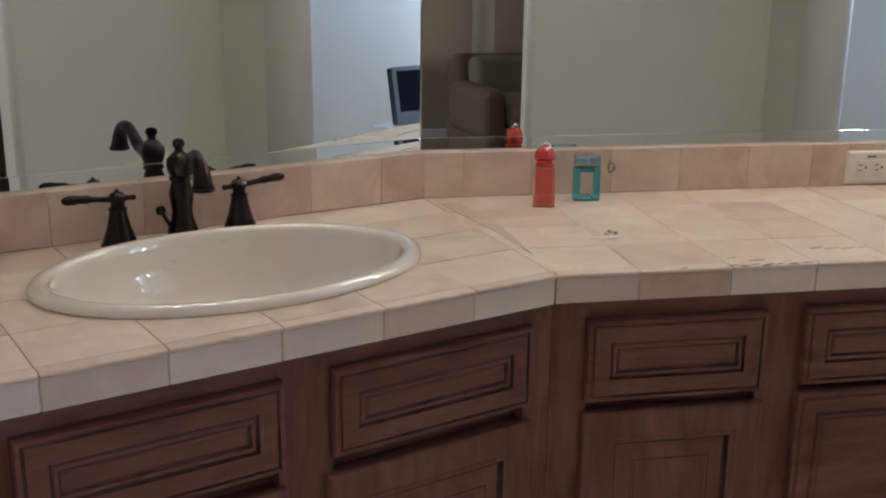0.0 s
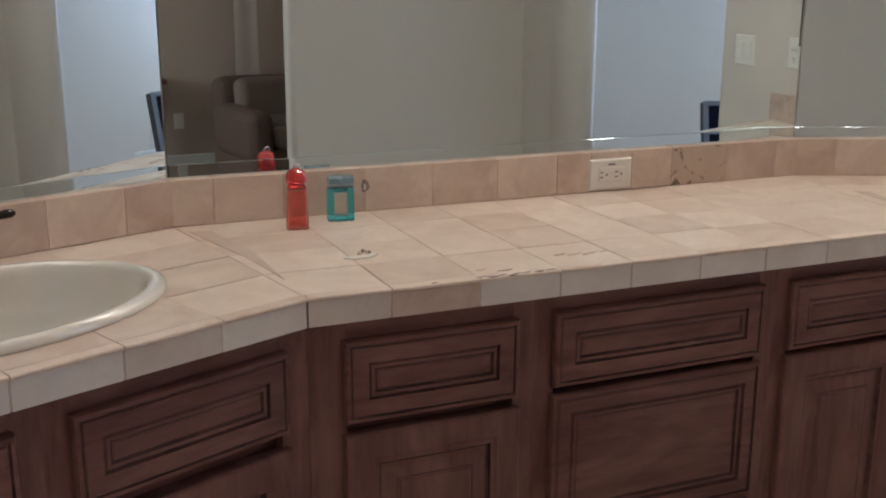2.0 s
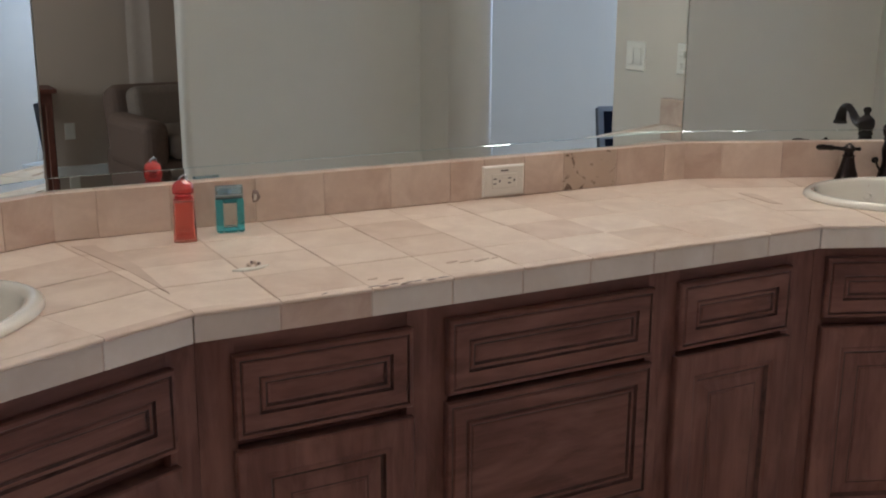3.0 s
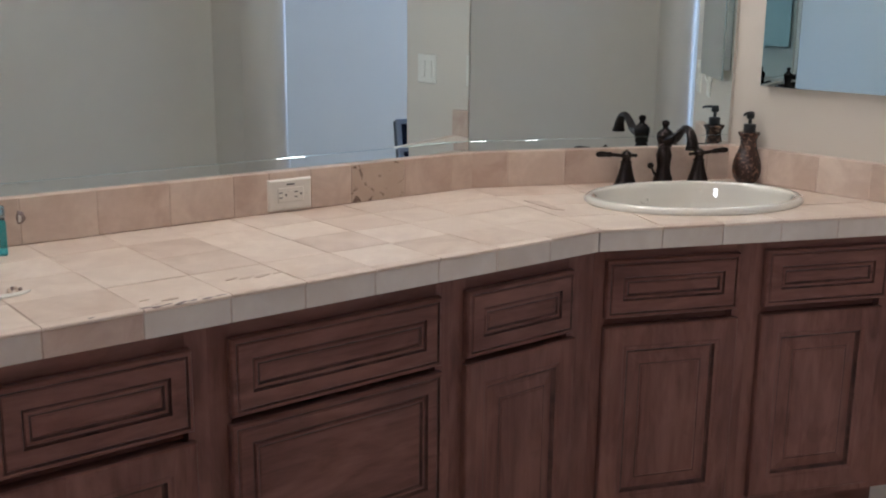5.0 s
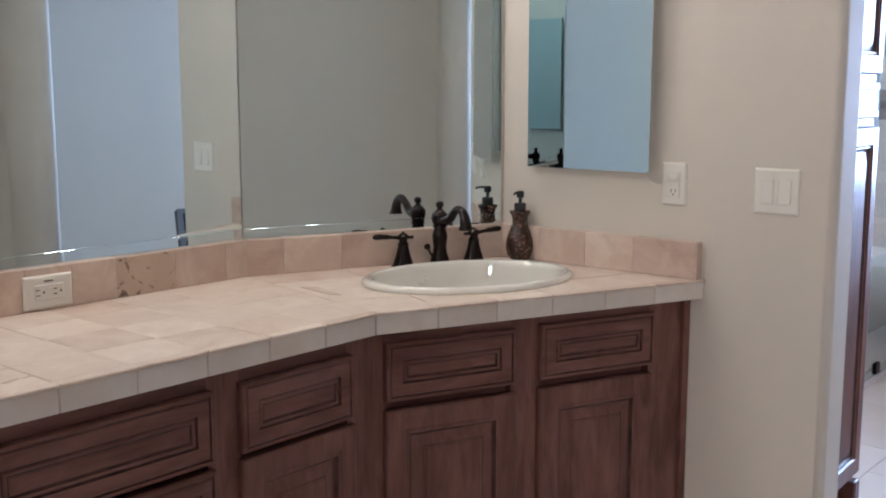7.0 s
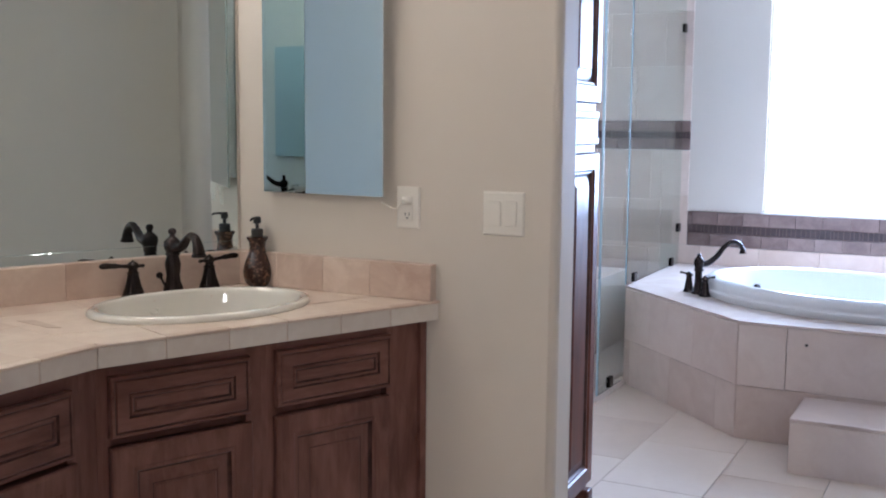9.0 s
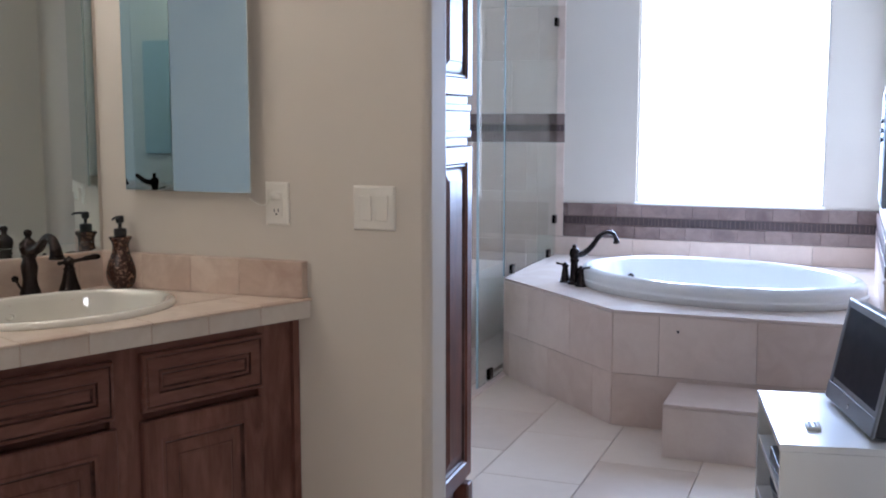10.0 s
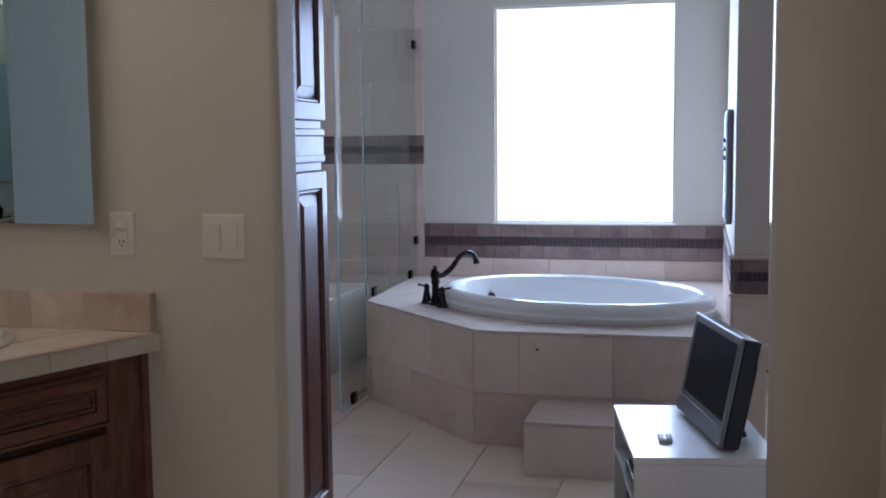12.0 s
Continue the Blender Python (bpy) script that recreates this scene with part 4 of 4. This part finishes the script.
# ---------------------------------------------------------------- tub room
DECK = 0.515
DX = 4.30            # front of the tub deck
deck = thing("bathtub_deck", "stone-tiled raised surround of the bathtub", "bathtub surround")
TUB = (5.02, -1.112, 0.503, 0.714)     # middle and half sizes across and along


def deck_ring(z0, z1):
    """The deck's top, open under the tub."""
    poly = [(DX, -1.86), (XW, -1.86), (XW, 0.0), (5.03, -0.035), (DX, -0.765)]
    n = 80
    bm = bmesh.new()
    ins, outs = [], []
    for i in range(n):
        a = 2 * math.pi * i / n
        d = Vector((math.cos(a), math.sin(a)))
        best = 9.0
        c = Vector(TUB[:2])
        for p, q in zip(poly, poly[1:] + poly[:1]):
            p, q = Vector(p), Vector(q)
            e = q - p
            den = d.x * e.y - d.y * e.x
            if abs(den) > 1e-9:
                w = p - c
                t = (w.x * e.y - w.y * e.x) / den
                u = (w.x * d.y - w.y * d.x) / den
                if t > 0 and -1e-6 <= u <= 1 + 1e-6:
                    best = min(best, t)
        g = Matrix.Rotation(radians(21), 2) @ d
        k = 0.93 / math.sqrt((g.x / TUB[2]) ** 2 + (g.y / TUB[3]) ** 2)
        ins.append(c + d * min(k, best - 0.005))
        outs.append(c + d * best)
    for corner in poly:
        cv = Vector(corner)
        j = min(range(n), key=lambda i: (outs[i] - cv).length)
        outs[j] = cv
    hi = [[bm.verts.new((p.x, p.y, z1)) for p in r] for r in (ins, outs)]
    lo = [[bm.verts.new((p.x, p.y, z0)) for p in r] for r in (ins, outs)]
    for i in range(n):
        k = (i + 1) % n
        bm.faces.new((hi[0][i], hi[1][i], hi[1][k], hi[0][k]))
        bm.faces.new((hi[1][i], lo[1][i], lo[1][k], hi[1][k]))
        bm.faces.new((lo[0][i], lo[0][k], lo[1][k], lo[1][i]))
        bm.faces.new((hi[0][i], hi[0][k], lo[0][k], lo[0][i]))
    bmesh.ops.recalc_face_normals(bm, faces=bm.faces[:])
    return bm


part("deck_top", deck_ring(DECK - 0.012, DECK), POLISHED, deck, "pale stone deck top")
part("core", join(box(DX + 0.014, -1.855, 0, DX + 0.05, -0.78, DECK - 0.013), prism([(DX + 0.013, -0.768), (DX + 0.05, -0.79), (5.06, -0.07), (5.035, -0.048)], 0, DECK - 0.013)), DGROUT, deck)


def wall_tiles(name, p0, p1, z_rows, width, mat, parent, out, start=0.0, gap=0.0009, thick=0.011):
    """Rows of tiles on the line p0-p1, proud of it towards out (a side: 1 left, -1 right)."""
    d = Vector((p1[0] - p0[0], p1[1] - p0[1]))
    length = d.length
    m = pose(p0[0], p0[1], 0, 0, 0, math.degrees(math.atan2(d.y, d.x)))
    y0, y1 = (0.0, thick) if out > 0 else (-thick, 0.0)
    for k, (z0, z1) in enumerate(zip(z_rows, z_rows[1:])):
        x = -(start + (width * 0.5 if k % 2 else 0)) % width - width
        while x < length:
            a0, a1 = max(0, x), min(length, x + width)
            if a1 - a0 > 0.02:
                part(name, box(a0 + gap, y0, z0 + gap, a1 - gap, y1, z1 - gap, 0.0015, 1), mat, parent, at=m)
            x += width


wall_tiles("tile", (DX + 0.013, -1.855), (DX + 0.013, -0.762), [0.0, 0.235, DECK - 0.013], 0.405, DECKT, deck, 1, 0.12)
wall_tiles("tile", (DX + 0.011, -0.765), (5.03, -0.040), [0.0, 0.235, DECK - 0.013], 0.405, DECKT, deck, 1, 0.25)

part("plug", lathe([(0.006, 0), (0.006, 0.002), (0.001, 0.003)], n=10), BLACK, deck, "small dark plug", pose(DX + 0.001, -1.042, 0.437, 0, -90, 0))

step = thing("bath_step", "low stone-tiled step in front of the bathtub", "step", pose(3.925, -1.045, 0))
part("core", box(0.012, -0.72, 0, DX - 3.925 - 0.002, -0.012, 0.205), DGROUT, step)
part("tread_tile", box(-0.002, -0.36, 0.206, DX - 3.927, 0.0, 0.219, 0.002, 1), DECKT, step)
part("tread_tile", box(-0.002, -0.73, 0.206, DX - 3.927, -0.362, 0.219, 0.002, 1), DECKT, step)
part("riser_tile", box(0.0, -0.36, 0.0, 0.011, 0.0, 0.2045, 0.002, 1), DECKT, step)
part("riser_tile", box(0.0, -0.73, 0.0, 0.011, -0.362, 0.2045, 0.002, 1), DECKT, step)
part("side_tile", box(0.012, -0.011, 0.0, DX - 3.927, 0.0, 0.2045, 0.002, 1), DECKT, step)

tub = thing("bathtub", "large oval white acrylic drop-in bathtub", "bathtub", pose(TUB[0], TUB[1], DECK, 0, 0, -21))
prof = [(0.93, -0.01), (0.985, 0.0), (1.005, 0.02), (1.004, 0.032), (0.992, 0.038), (0.990, 0.046), (0.995, 0.056), (0.988, 0.076), (0.962, 0.092), (0.930, 0.095), (0.900, 0.085), (0.885, 0.060), (0.87, 0.0), (0.83, -0.12), (0.76, -0.26), (0.62, -0.37), (0.35, -0.41), (0.05, -0.415)]
part("shell", lathe(prof, TUB[2], TUB[3], 96, closed=False), TUBW, tub)
part("drain", lathe([(0.035, -0.414), (0.035, -0.409), (0.02, -0.407), (0.002, -0.407)]), BRONZE, tub, at=pose(0, 0.2, 0))
part("overflow", lathe([(0.022, 0), (0.022, 0.006), (0.017, 0.010), (0.002, 0.011)], n=24), BRONZE, tub, "dark bronze overflow cap", pose(0.150, 0.572, -0.012, 74, 0, -16))

filler = thing("bath_tap", "dark bronze roman bathtub tap with two handles", "tap", pose(4.955, -0.424, DECK, 0, 0, -45))
part("column", lathe([(0.034, 0), (0.034, 0.006), (0.026, 0.012), (0.020, 0.05), (0.018, 0.11), (0.024, 0.115), (0.024, 0.122), (0.019, 0.128), (0.026, 0.15), (0.022, 0.175), (0.010, 0.186), (0.012, 0.195), (0.003, 0.202)], n=24), BRONZE, filler)
line = spline([(0.0, 0, 0.150), (0.05, 0, 0.152), (0.10, 0, 0.185), (0.14, 0, 0.230), (0.185, 0, 0.255), (0.225, 0, 0.245), (0.245, 0, 0.215), (0.248, 0, 0.195)], 6)
part("spout", sweep(line, [0.0165 - 0.005 * min(1, i / 20) + 0.006 * max(0, (i - 34) / 8) for i in range(len(line))], 16), BRONZE, filler)
for k, (dx, dy) in enumerate(((-0.01, 0.072), (-0.010, -0.080))):
    hb = part("handle_base", lathe([(0.030, 0), (0.030, 0.005), (0.024, 0.01), (0.016, 0.06), (0.014, 0.075), (0.017, 0.082), (0.012, 0.095), (0.002, 0.105)], n=20), BRONZE, filler, at=pose(dx, dy, 0))
    part("lever", sweep([(-0.02, 0, 0.085), (0, 0, 0.088), (0.022, 0, 0.092), (0.046, 0, 0.096)], [0.005, 0.007, 0.005, 0.007], 10), BRONZE, hb, at=pose(0, 0, 0, 0, 0, 130 if k == 0 else -30))

# tile wainscot with a brown band, on the window wall and on the partition's end
wains = thing("wainscot", "stone wall tiles with a brown mosaic band", "wall tiles")


def band(p0, p1, z0, z1, out, parent, width=0.150):
    h = (z1 - z0)
    a0, a1 = z0 + h * 0.37, z0 + h * 0.63
    wall_tiles("band_tile", p0, p1, [z0, a0], width, BANDT, parent, out, thick=0.013)
    wall_tiles("band_tile", p0, p1, [a1, z1], width, BANDT, parent, out, 0.04, thick=0.013)
    d = Vector((p1[0] - p0[0], p1[1] - p0[1]))
    m = pose(p0[0], p0[1], 0, 0, 0, math.degrees(math.atan2(d.y, d.x)))
    rr = random.Random(9)
    y0, y1 = (0.0, 0.010) if out > 0 else (-0.010, 0.0)
    cells = []
    x = 0.002
    while x < d.length - 0.02:
        w = rr.uniform(0.018, 0.034)
        cells.append(box(x, y0, a0 + 0.003, min(x + w - 0.003, d.length - 0.001), y1 + (rr.uniform(0, 0.002) if out > 0 else 0), a1 - 0.003))
        x += w
    tagged(part("mosaic", join(*cells), MOSAIC, parent, "dark glass mosaic strip", m), kind="stuff")
    part("grout", box(0, min(y0, y1) * 0.6, z0, d.length, max(y0, y1) * 0.6, z1), BGROUT, parent, at=m)


BT = (0.630, 0.836)
band((XW - 0.001, -1.86), (XW - 0.001, -0.07), *BT, 1, wains)
wall_tiles("tile", (XW - 0.001, -1.86), (XW - 0.001, 0.0), [DECK, BT[0] - 0.001], 0.34, DECKT, wains, 1)
wall_tiles("tile", (XW - 0.001, -0.07), (XW - 0.001, 0.10), [BT[0], 0.93, 1.20], 0.34, DECKT, wains, 1)
wall_tiles("tile", (XW - 0.001, -0.07), (XW - 0.001, 1.05), [1.378, 1.70, 2.02, 2.36, 2.69], 0.34, DECKT, wains, 1)
band((XW - 0.001, -0.07), (XW - 0.001, 1.05), 1.203, 1.376, 1, wains)
wall_tiles("tile", (XW - 0.001, 0.10), (XW - 0.001, 1.05), [0.0, 0.3, 0.6, 0.9, 1.20], 0.34, DECKT, wains, 1, 0.1)
pier = thing("partition_tiles", "stone tiles and brown band on the partition's end", "wall tiles")
band((4.399, -2.00), (4.399, -1.86), 0.690, 0.835, 1, pier)
wall_tiles("tile", (4.399, -2.00), (4.399, -1.86), [0.0, 0.35, 0.675], 0.34, DECKT, pier, 1)
for z in (0.836, 0.676):
    part("ledge", box(4.370, -2.005, z, 4.402, -1.840, z + 0.013, 0.003, 1), DECKT, pier, "pale pencil ledge")
band((XW - 0.02, -1.859), (4.41, -1.859), 0.690, 0.835, -1, pier)
wall_tiles("tile", (XW - 0.02, -1.859), (4.41, -1.859), [DECK, 0.688], 0.34, DECKT, pier, -1)

panel = thing("wall_panel", "narrow dark wall panel beside the bathtub", "wall panel", pose(4.75, -1.858, 0.95))
part("housing", box(0, 0.0, 0.0, 0.36, 0.030, 0.52, 0.01), SILVER, panel)
part("face", box(0.02, 0.0305, 0.02, 0.34, 0.033, 0.50, 0.002), BLACK, panel, "black glass face")
for z in (0.30, 0.34, 0.38):
    part("knob", lathe([(0.010, 0), (0.010, 0.010), (0.002, 0.012)], n=12), BLACK, panel, at=pose(0.06, 0.033, z, -90))

# shower enclosure
shower = thing("shower_screen", "frameless glass shower screen with dark bronze clamps", "shower screen")
part("fixed_pane", box(5.06, -0.024, DECK + 0.003, XW - 0.014, -0.014, 2.25, 0.001, 1), GLASS, shower, "clear glass pane on the tub deck")
part("door_pane", box(4.642, -0.024, 0.014, 5.045, -0.014, 2.25, 0.001, 1), GLASS, shower, "clear glass shower door")
part("pane_edge", box(5.0462, -0.0245, DECK + 0.003, 5.0495, -0.0135, 2.25), GLASSEDGE, shower, "bright polished glass edge")
part("pane_edge", box(4.6352, -0.0245, 0.014, 4.6380, -0.0135, 2.25), GLASSEDGE, shower, "bright polished glass edge")
part("threshold", box(4.16, -0.05, 0.0, 5.02, 0.029, 0.012, 0.003), DECKT, shower, "low stone shower threshold")


def clamp(x, z, w=0.05, h=0.05):
    part("clamp", box(x - w / 2, -0.032, z - h / 2, x + w / 2, -0.006, z + h / 2, 0.003), BRONZE, shower)


clamp(4.83, 0.046, 0.055, 0.055)
clamp(5.20, DECK + 0.024)
clamp(5.93, DECK + 0.024)
clamp(XW - 0.036, 0.735)
clamp(XW - 0.036, 1.92)
bench = thing("shower_bench", "low stone bench inside the shower", "bench", pose(5.30, 0.30, 0.02))
part("seat", box(0, 0, 0, 0.78, 0.74, 0.44, 0.004), DECKT, bench)
structure("floor_shower", box(4.15, 0.03, -0.012, XW, 1.05, 0.02), DECKT, "stone shower floor", "floor")

# tall cabinet by the doorway
tall = thing("tall_cabinet", "tall glossy red-brown linen cabinet with panelled doors", "cabinet", pose(2.430, -0.5335, 0, 0, 0, 3))
CW = 0.733
part("body", box(0.03, 0.002, 0.09, CW, 0.42, 2.40, 0.003), REDWOOD, tall)
part("toe_plinth", box(0.03, 0.04, 0.0, CW - 0.01, 0.40, 0.09), REDWOOD, tall)
part("foot", box(CW - 0.05, -0.02, 0.0, CW + 0.004, 0.036, 0.088, 0.008), REDWOOD, tall)
TALLDOOR = [(0, 0.014, 0), (0.004, 0.021, 0), (0.055, 0.022, 0), (0.060, 0.016, 0), (0.066, 0.016, 0), (0.070, 0.008, 1), (0.076, 0.007, 1), (0.105, 0.016, 0), (0.108, 0.018, 0)]
for x0 in (0.02, CW / 2 + 0.002):
    w = CW / 2 - 0.022
    part("lower_door", framed_front(w, 1.13, TALLDOOR), (REDWOOD, GLAZE), tall, "", pose(x0, 0.0, 0.12))
    part("upper_door", framed_front(w, 0.92, TALLDOOR), (REDWOOD, GLAZE), tall, "", pose(x0, 0.0, 1.41))
part("waist_moulding", join(box(0, -0.012, 1.275, CW, 0.001, 1.30, 0.005), box(0, -0.006, 1.30, CW, 0.001, 1.36), box(0, -0.012, 1.36, CW, 0.001, 1.385, 0.005)), REDWOOD, tall)

# white media cabinet, television and remote control
CT = 0.393
MED = pose(2.955, -1.538, 0, 0, 0, 10.0)
media = thing("media_cabinet", "white lacquered low cabinet with open shelves", "cabinet", MED)
ML, MD = 0.633, 0.433
part("top", box(0, -MD, CT - 0.022, ML, 0, CT, 0.002), LACQ, media)
part("side_panel", box(0.0, -MD, 0.0, 0.02, -0.003, CT - 0.0225, 0.001, 1), LACQ, media)
part("side_panel", box(ML - 0.02, -MD, 0.0, ML, -0.003, CT - 0.0225, 0.001, 1), LACQ, media)
part("back_panel", box(0.02, -MD, 0.02, ML - 0.02, -MD + 0.008, CT - 0.0225), LACQ, media)
for z in (0.04, 0.222):
    part("shelf", box(0.0205, -MD + 0.009, z, ML - 0.0205, -0.006, z + 0.018, 0.001, 1), LACQ, media)
player = thing("disc_player", "slim dark disc player on a shelf", "disc player", MED @ pose(0.024, -0.012, 0.2405))
part("case", box(0, -0.24, 0, 0.30, 0.0, 0.05, 0.004), BLACK, player)
part("front_trim", box(0.01, 0.0, 0.008, 0.29, 0.004, 0.018, 0.001, 1), SILVER, player)
basket = thing("dark_basket", "dark woven basket on the bottom shelf", "basket", MED @ pose(0.262, -0.125, 0.0585))
part("bowl", lathe([(0.075, 0), (0.09, 0.02), (0.11, 0.10), (0.115, 0.12), (0.105, 0.12), (0.10, 0.10), (0.08, 0.02), (0.01, 0.012)], 2.0, 1.0, n=28), BLACK, basket)

TVM = pose(3.300, -1.746, CT, 0, 0, 196) @ Matrix.Scale(1.03, 4)
tv = thing("television", "small silver flat television leaning back on its stand", "television", TVM)
lean = pose(0, 0, 0.007, -11, 0, 0)
part("bezel", framed_front(0.48, 0.335, [(0, 0.006, 0), (0.004, 0.009, 0), (0.024, 0.009, 0), (0.028, 0.005, 0)]), SILVER, tv, "silver plastic bezel", lean @ pose(-0.24, -0.019, 0))
part("screen", box(-0.211, -0.0262, 0.075, 0.211, -0.0245, 0.308), SCREEN, tv, "dark unlit screen", lean)
part("speaker_strip", box(-0.238, -0.0300, 0.004, 0.238, -0.0282, 0.058, 0.0005, 1), SILVER, tv, "", lean)
part("back", join(box(-0.237, -0.0185, 0.003, 0.237, 0.036, 0.331, 0.008), box(-0.17, 0.036, 0.03, 0.17, 0.066, 0.26, 0.012)), BLACK, tv, "black rear housing", lean)
part("foot", box(-0.06, 0.015, 0.0, 0.06, 0.115, 0.010, 0.004), BLACK, tv)
part("prop_leg", sweep([(0.10, 0.05, 0.09), (0.10, 0.095, 0.008)], 0.008, 8), BLACK, tv)
part("badge", lathe([(0.007, 0), (0.007, 0.001), (0.002, 0.0014)], n=16), CHROME, tv, "", lean @ pose(0, -0.0300, 0.030, 90))
remote = thing("remote_control", "small white remote control with grey buttons", "remote control", pose(3.167, -1.623, CT + 0.0005, 0, 0, 8))
part("case", smooth(rounded_bar(0.085, 0.042, 0.008, 0, 0.009)), PLASTIC, remote)
for i in range(3):
    for j in range(2):
        part("button", box(-0.028 + i * 0.021, -0.011 + j * 0.016, 0.009, -0.014 + i * 0.021, -0.003 + j * 0.016, 0.0108), BLACK, remote)
wire = thing("cable", "pale cable looping behind the television", "cable")
part("wire", sweep(spline([(3.37, -1.835, CT + 0.17), (3.37, -1.90, CT + 0.245), (3.35, -1.97, CT + 0.275), (3.33, -2.06, CT + 0.12), (3.32, -2.11, 0.16), (3.32, -2.12, 0.004)], 6), 0.004, 8), PLASTIC, wire)

# stone floor tiles
TP = 0.387
tile_me = mesh_from(prism([(0.0015, 0.0015), (0.578, 0.0015), (0.578, TP - 0.0015), (0.0015, TP - 0.0015)], -0.010, 0.0, 0.0015), "floor_tile", FLOORT)
for j in range(-6, 4):
    y0 = -0.820 + TP * (j + 2) - TP
    for i in range(-8, 5):
        x0 = 3.785 - 0.58 + i * 0.58 - (0.29 if (j % 2) else 0.0)
        inner = x0 + 0.29 < XB
        if x0 < XL - T or x0 > 5.2 or y0 < (BACK - T if inner else TYR - 0.2) or (y0 > 0.3 and not inner) or (inner and y0 > 0.1):
            continue
        ob = new("floor_tile", tile_me)
        ob.parent = bpy.data.objects["floor_bathroom" if inner else "floor_tub_room"]
        ob.matrix_basis = pose(x0, y0, 0)

# ---------------------------------------------------------------- bedroom
chair = thing("armchair", "brown upholstered armchair standing in dim light", "armchair", pose(1.42, -4.25, 0, 0, 0, 172))
part("base", box(-0.42, -0.42, 0.05, 0.42, 0.38, 0.30, 0.03, 3), FABRIC, chair)
part("seat_cushion", box(-0.27, -0.45, 0.30, 0.27, 0.22, 0.46, 0.05, 4), CUSHION, chair)
part("backrest", box(-0.38, 0.18, 0.28, 0.38, 0.40, 0.80, 0.08, 4), FABRIC, chair, at=pose(0, 0, 0, -14))
part("back_cushion", box(-0.27, 0.05, 0.44, 0.27, 0.24, 0.76, 0.06, 4), CUSHION, chair, at=pose(0, 0, 0, -14))
for sx in (-1, 1):
    part("armrest", box(sx * 0.355 - 0.085, -0.43, 0.20, sx * 0.355 + 0.085, 0.30, 0.55, 0.07, 4), FABRIC, chair)
    for y in (-0.36, 0.33):
        part("foot", lathe([(0.02, 0), (0.028, 0.05), (0.03, 0.06)], n=14), BLACK, chair, at=pose(sx * 0.36, y, 0))
# folded strip added where a faint window-like light patch lies
curtain = thing("curtain", "lighter hanging strip standing for a light patch on the bedroom wall", "curtain", pose(1.22, BY + 0.10, 0))
bm = bmesh.new()
rows = [[bm.verts.new((i * 0.012, 0.0025 * math.sin(i * 0.5), z)) for i in range(15)] for z in (0.0, 1.2, 2.4)]
for a, b in zip(rows, rows[1:]):
    for i in range(14):
        bm.faces.new((a[i], a[i + 1], b[i + 1], b[i]))
ext = bmesh.ops.extrude_face_region(bm, geom=bm.faces[:])
for v in ext["geom"]:
    if isinstance(v, bmesh.types.BMVert):
        v.co.y += 0.006
bmesh.ops.recalc_face_normals(bm, faces=bm.faces[:])
part("patch_sheet", smooth(bm, 80), LIGHTPATCH, curtain)
bsock = plate("power_socket", 0.072, 0.116, pose(0.80, BY, 0.36, 0, 0, 180), "white socket low on the bedroom wall", "socket")
console = thing("console_table", "narrow dark wooden console table against the bedroom wall", "table", pose(0.10, BY + 0.03, 0))
part("tabletop", box(0.0, 0.0, 0.665, 0.58, 0.34, 0.695, 0.006), REDWOOD, console)
part("apron", box(0.03, 0.03, 0.59, 0.55, 0.31, 0.6645), REDWOOD, console)
for lx in (0.03, 0.505):
    for ly in (0.03, 0.265):
        part("leg", rounded_bar(0.045, 0.045, 0.006, 0.0, 0.5895), REDWOOD, console, at=pose(lx + 0.0225, ly + 0.0225, 0))
blind = thing("window_blind", "dark slatted blind over the bedroom window", "blind", pose(-2.55, -4.45, 0.95))
for k in range(24):
    part("slat", box(-0.012, 0.01, 0.02 + k * 0.049, 0.012, 1.09, 0.023 + k * 0.049), GLAZE, blind, at=pose(0, 0, 0))
structure("backdrop_bedroom", box(-2.80, -4.5, 0.9, -2.79, -3.3, 2.2), BLINDGLOW, "dusky blue sky outside the bedroom window", "backdrop")
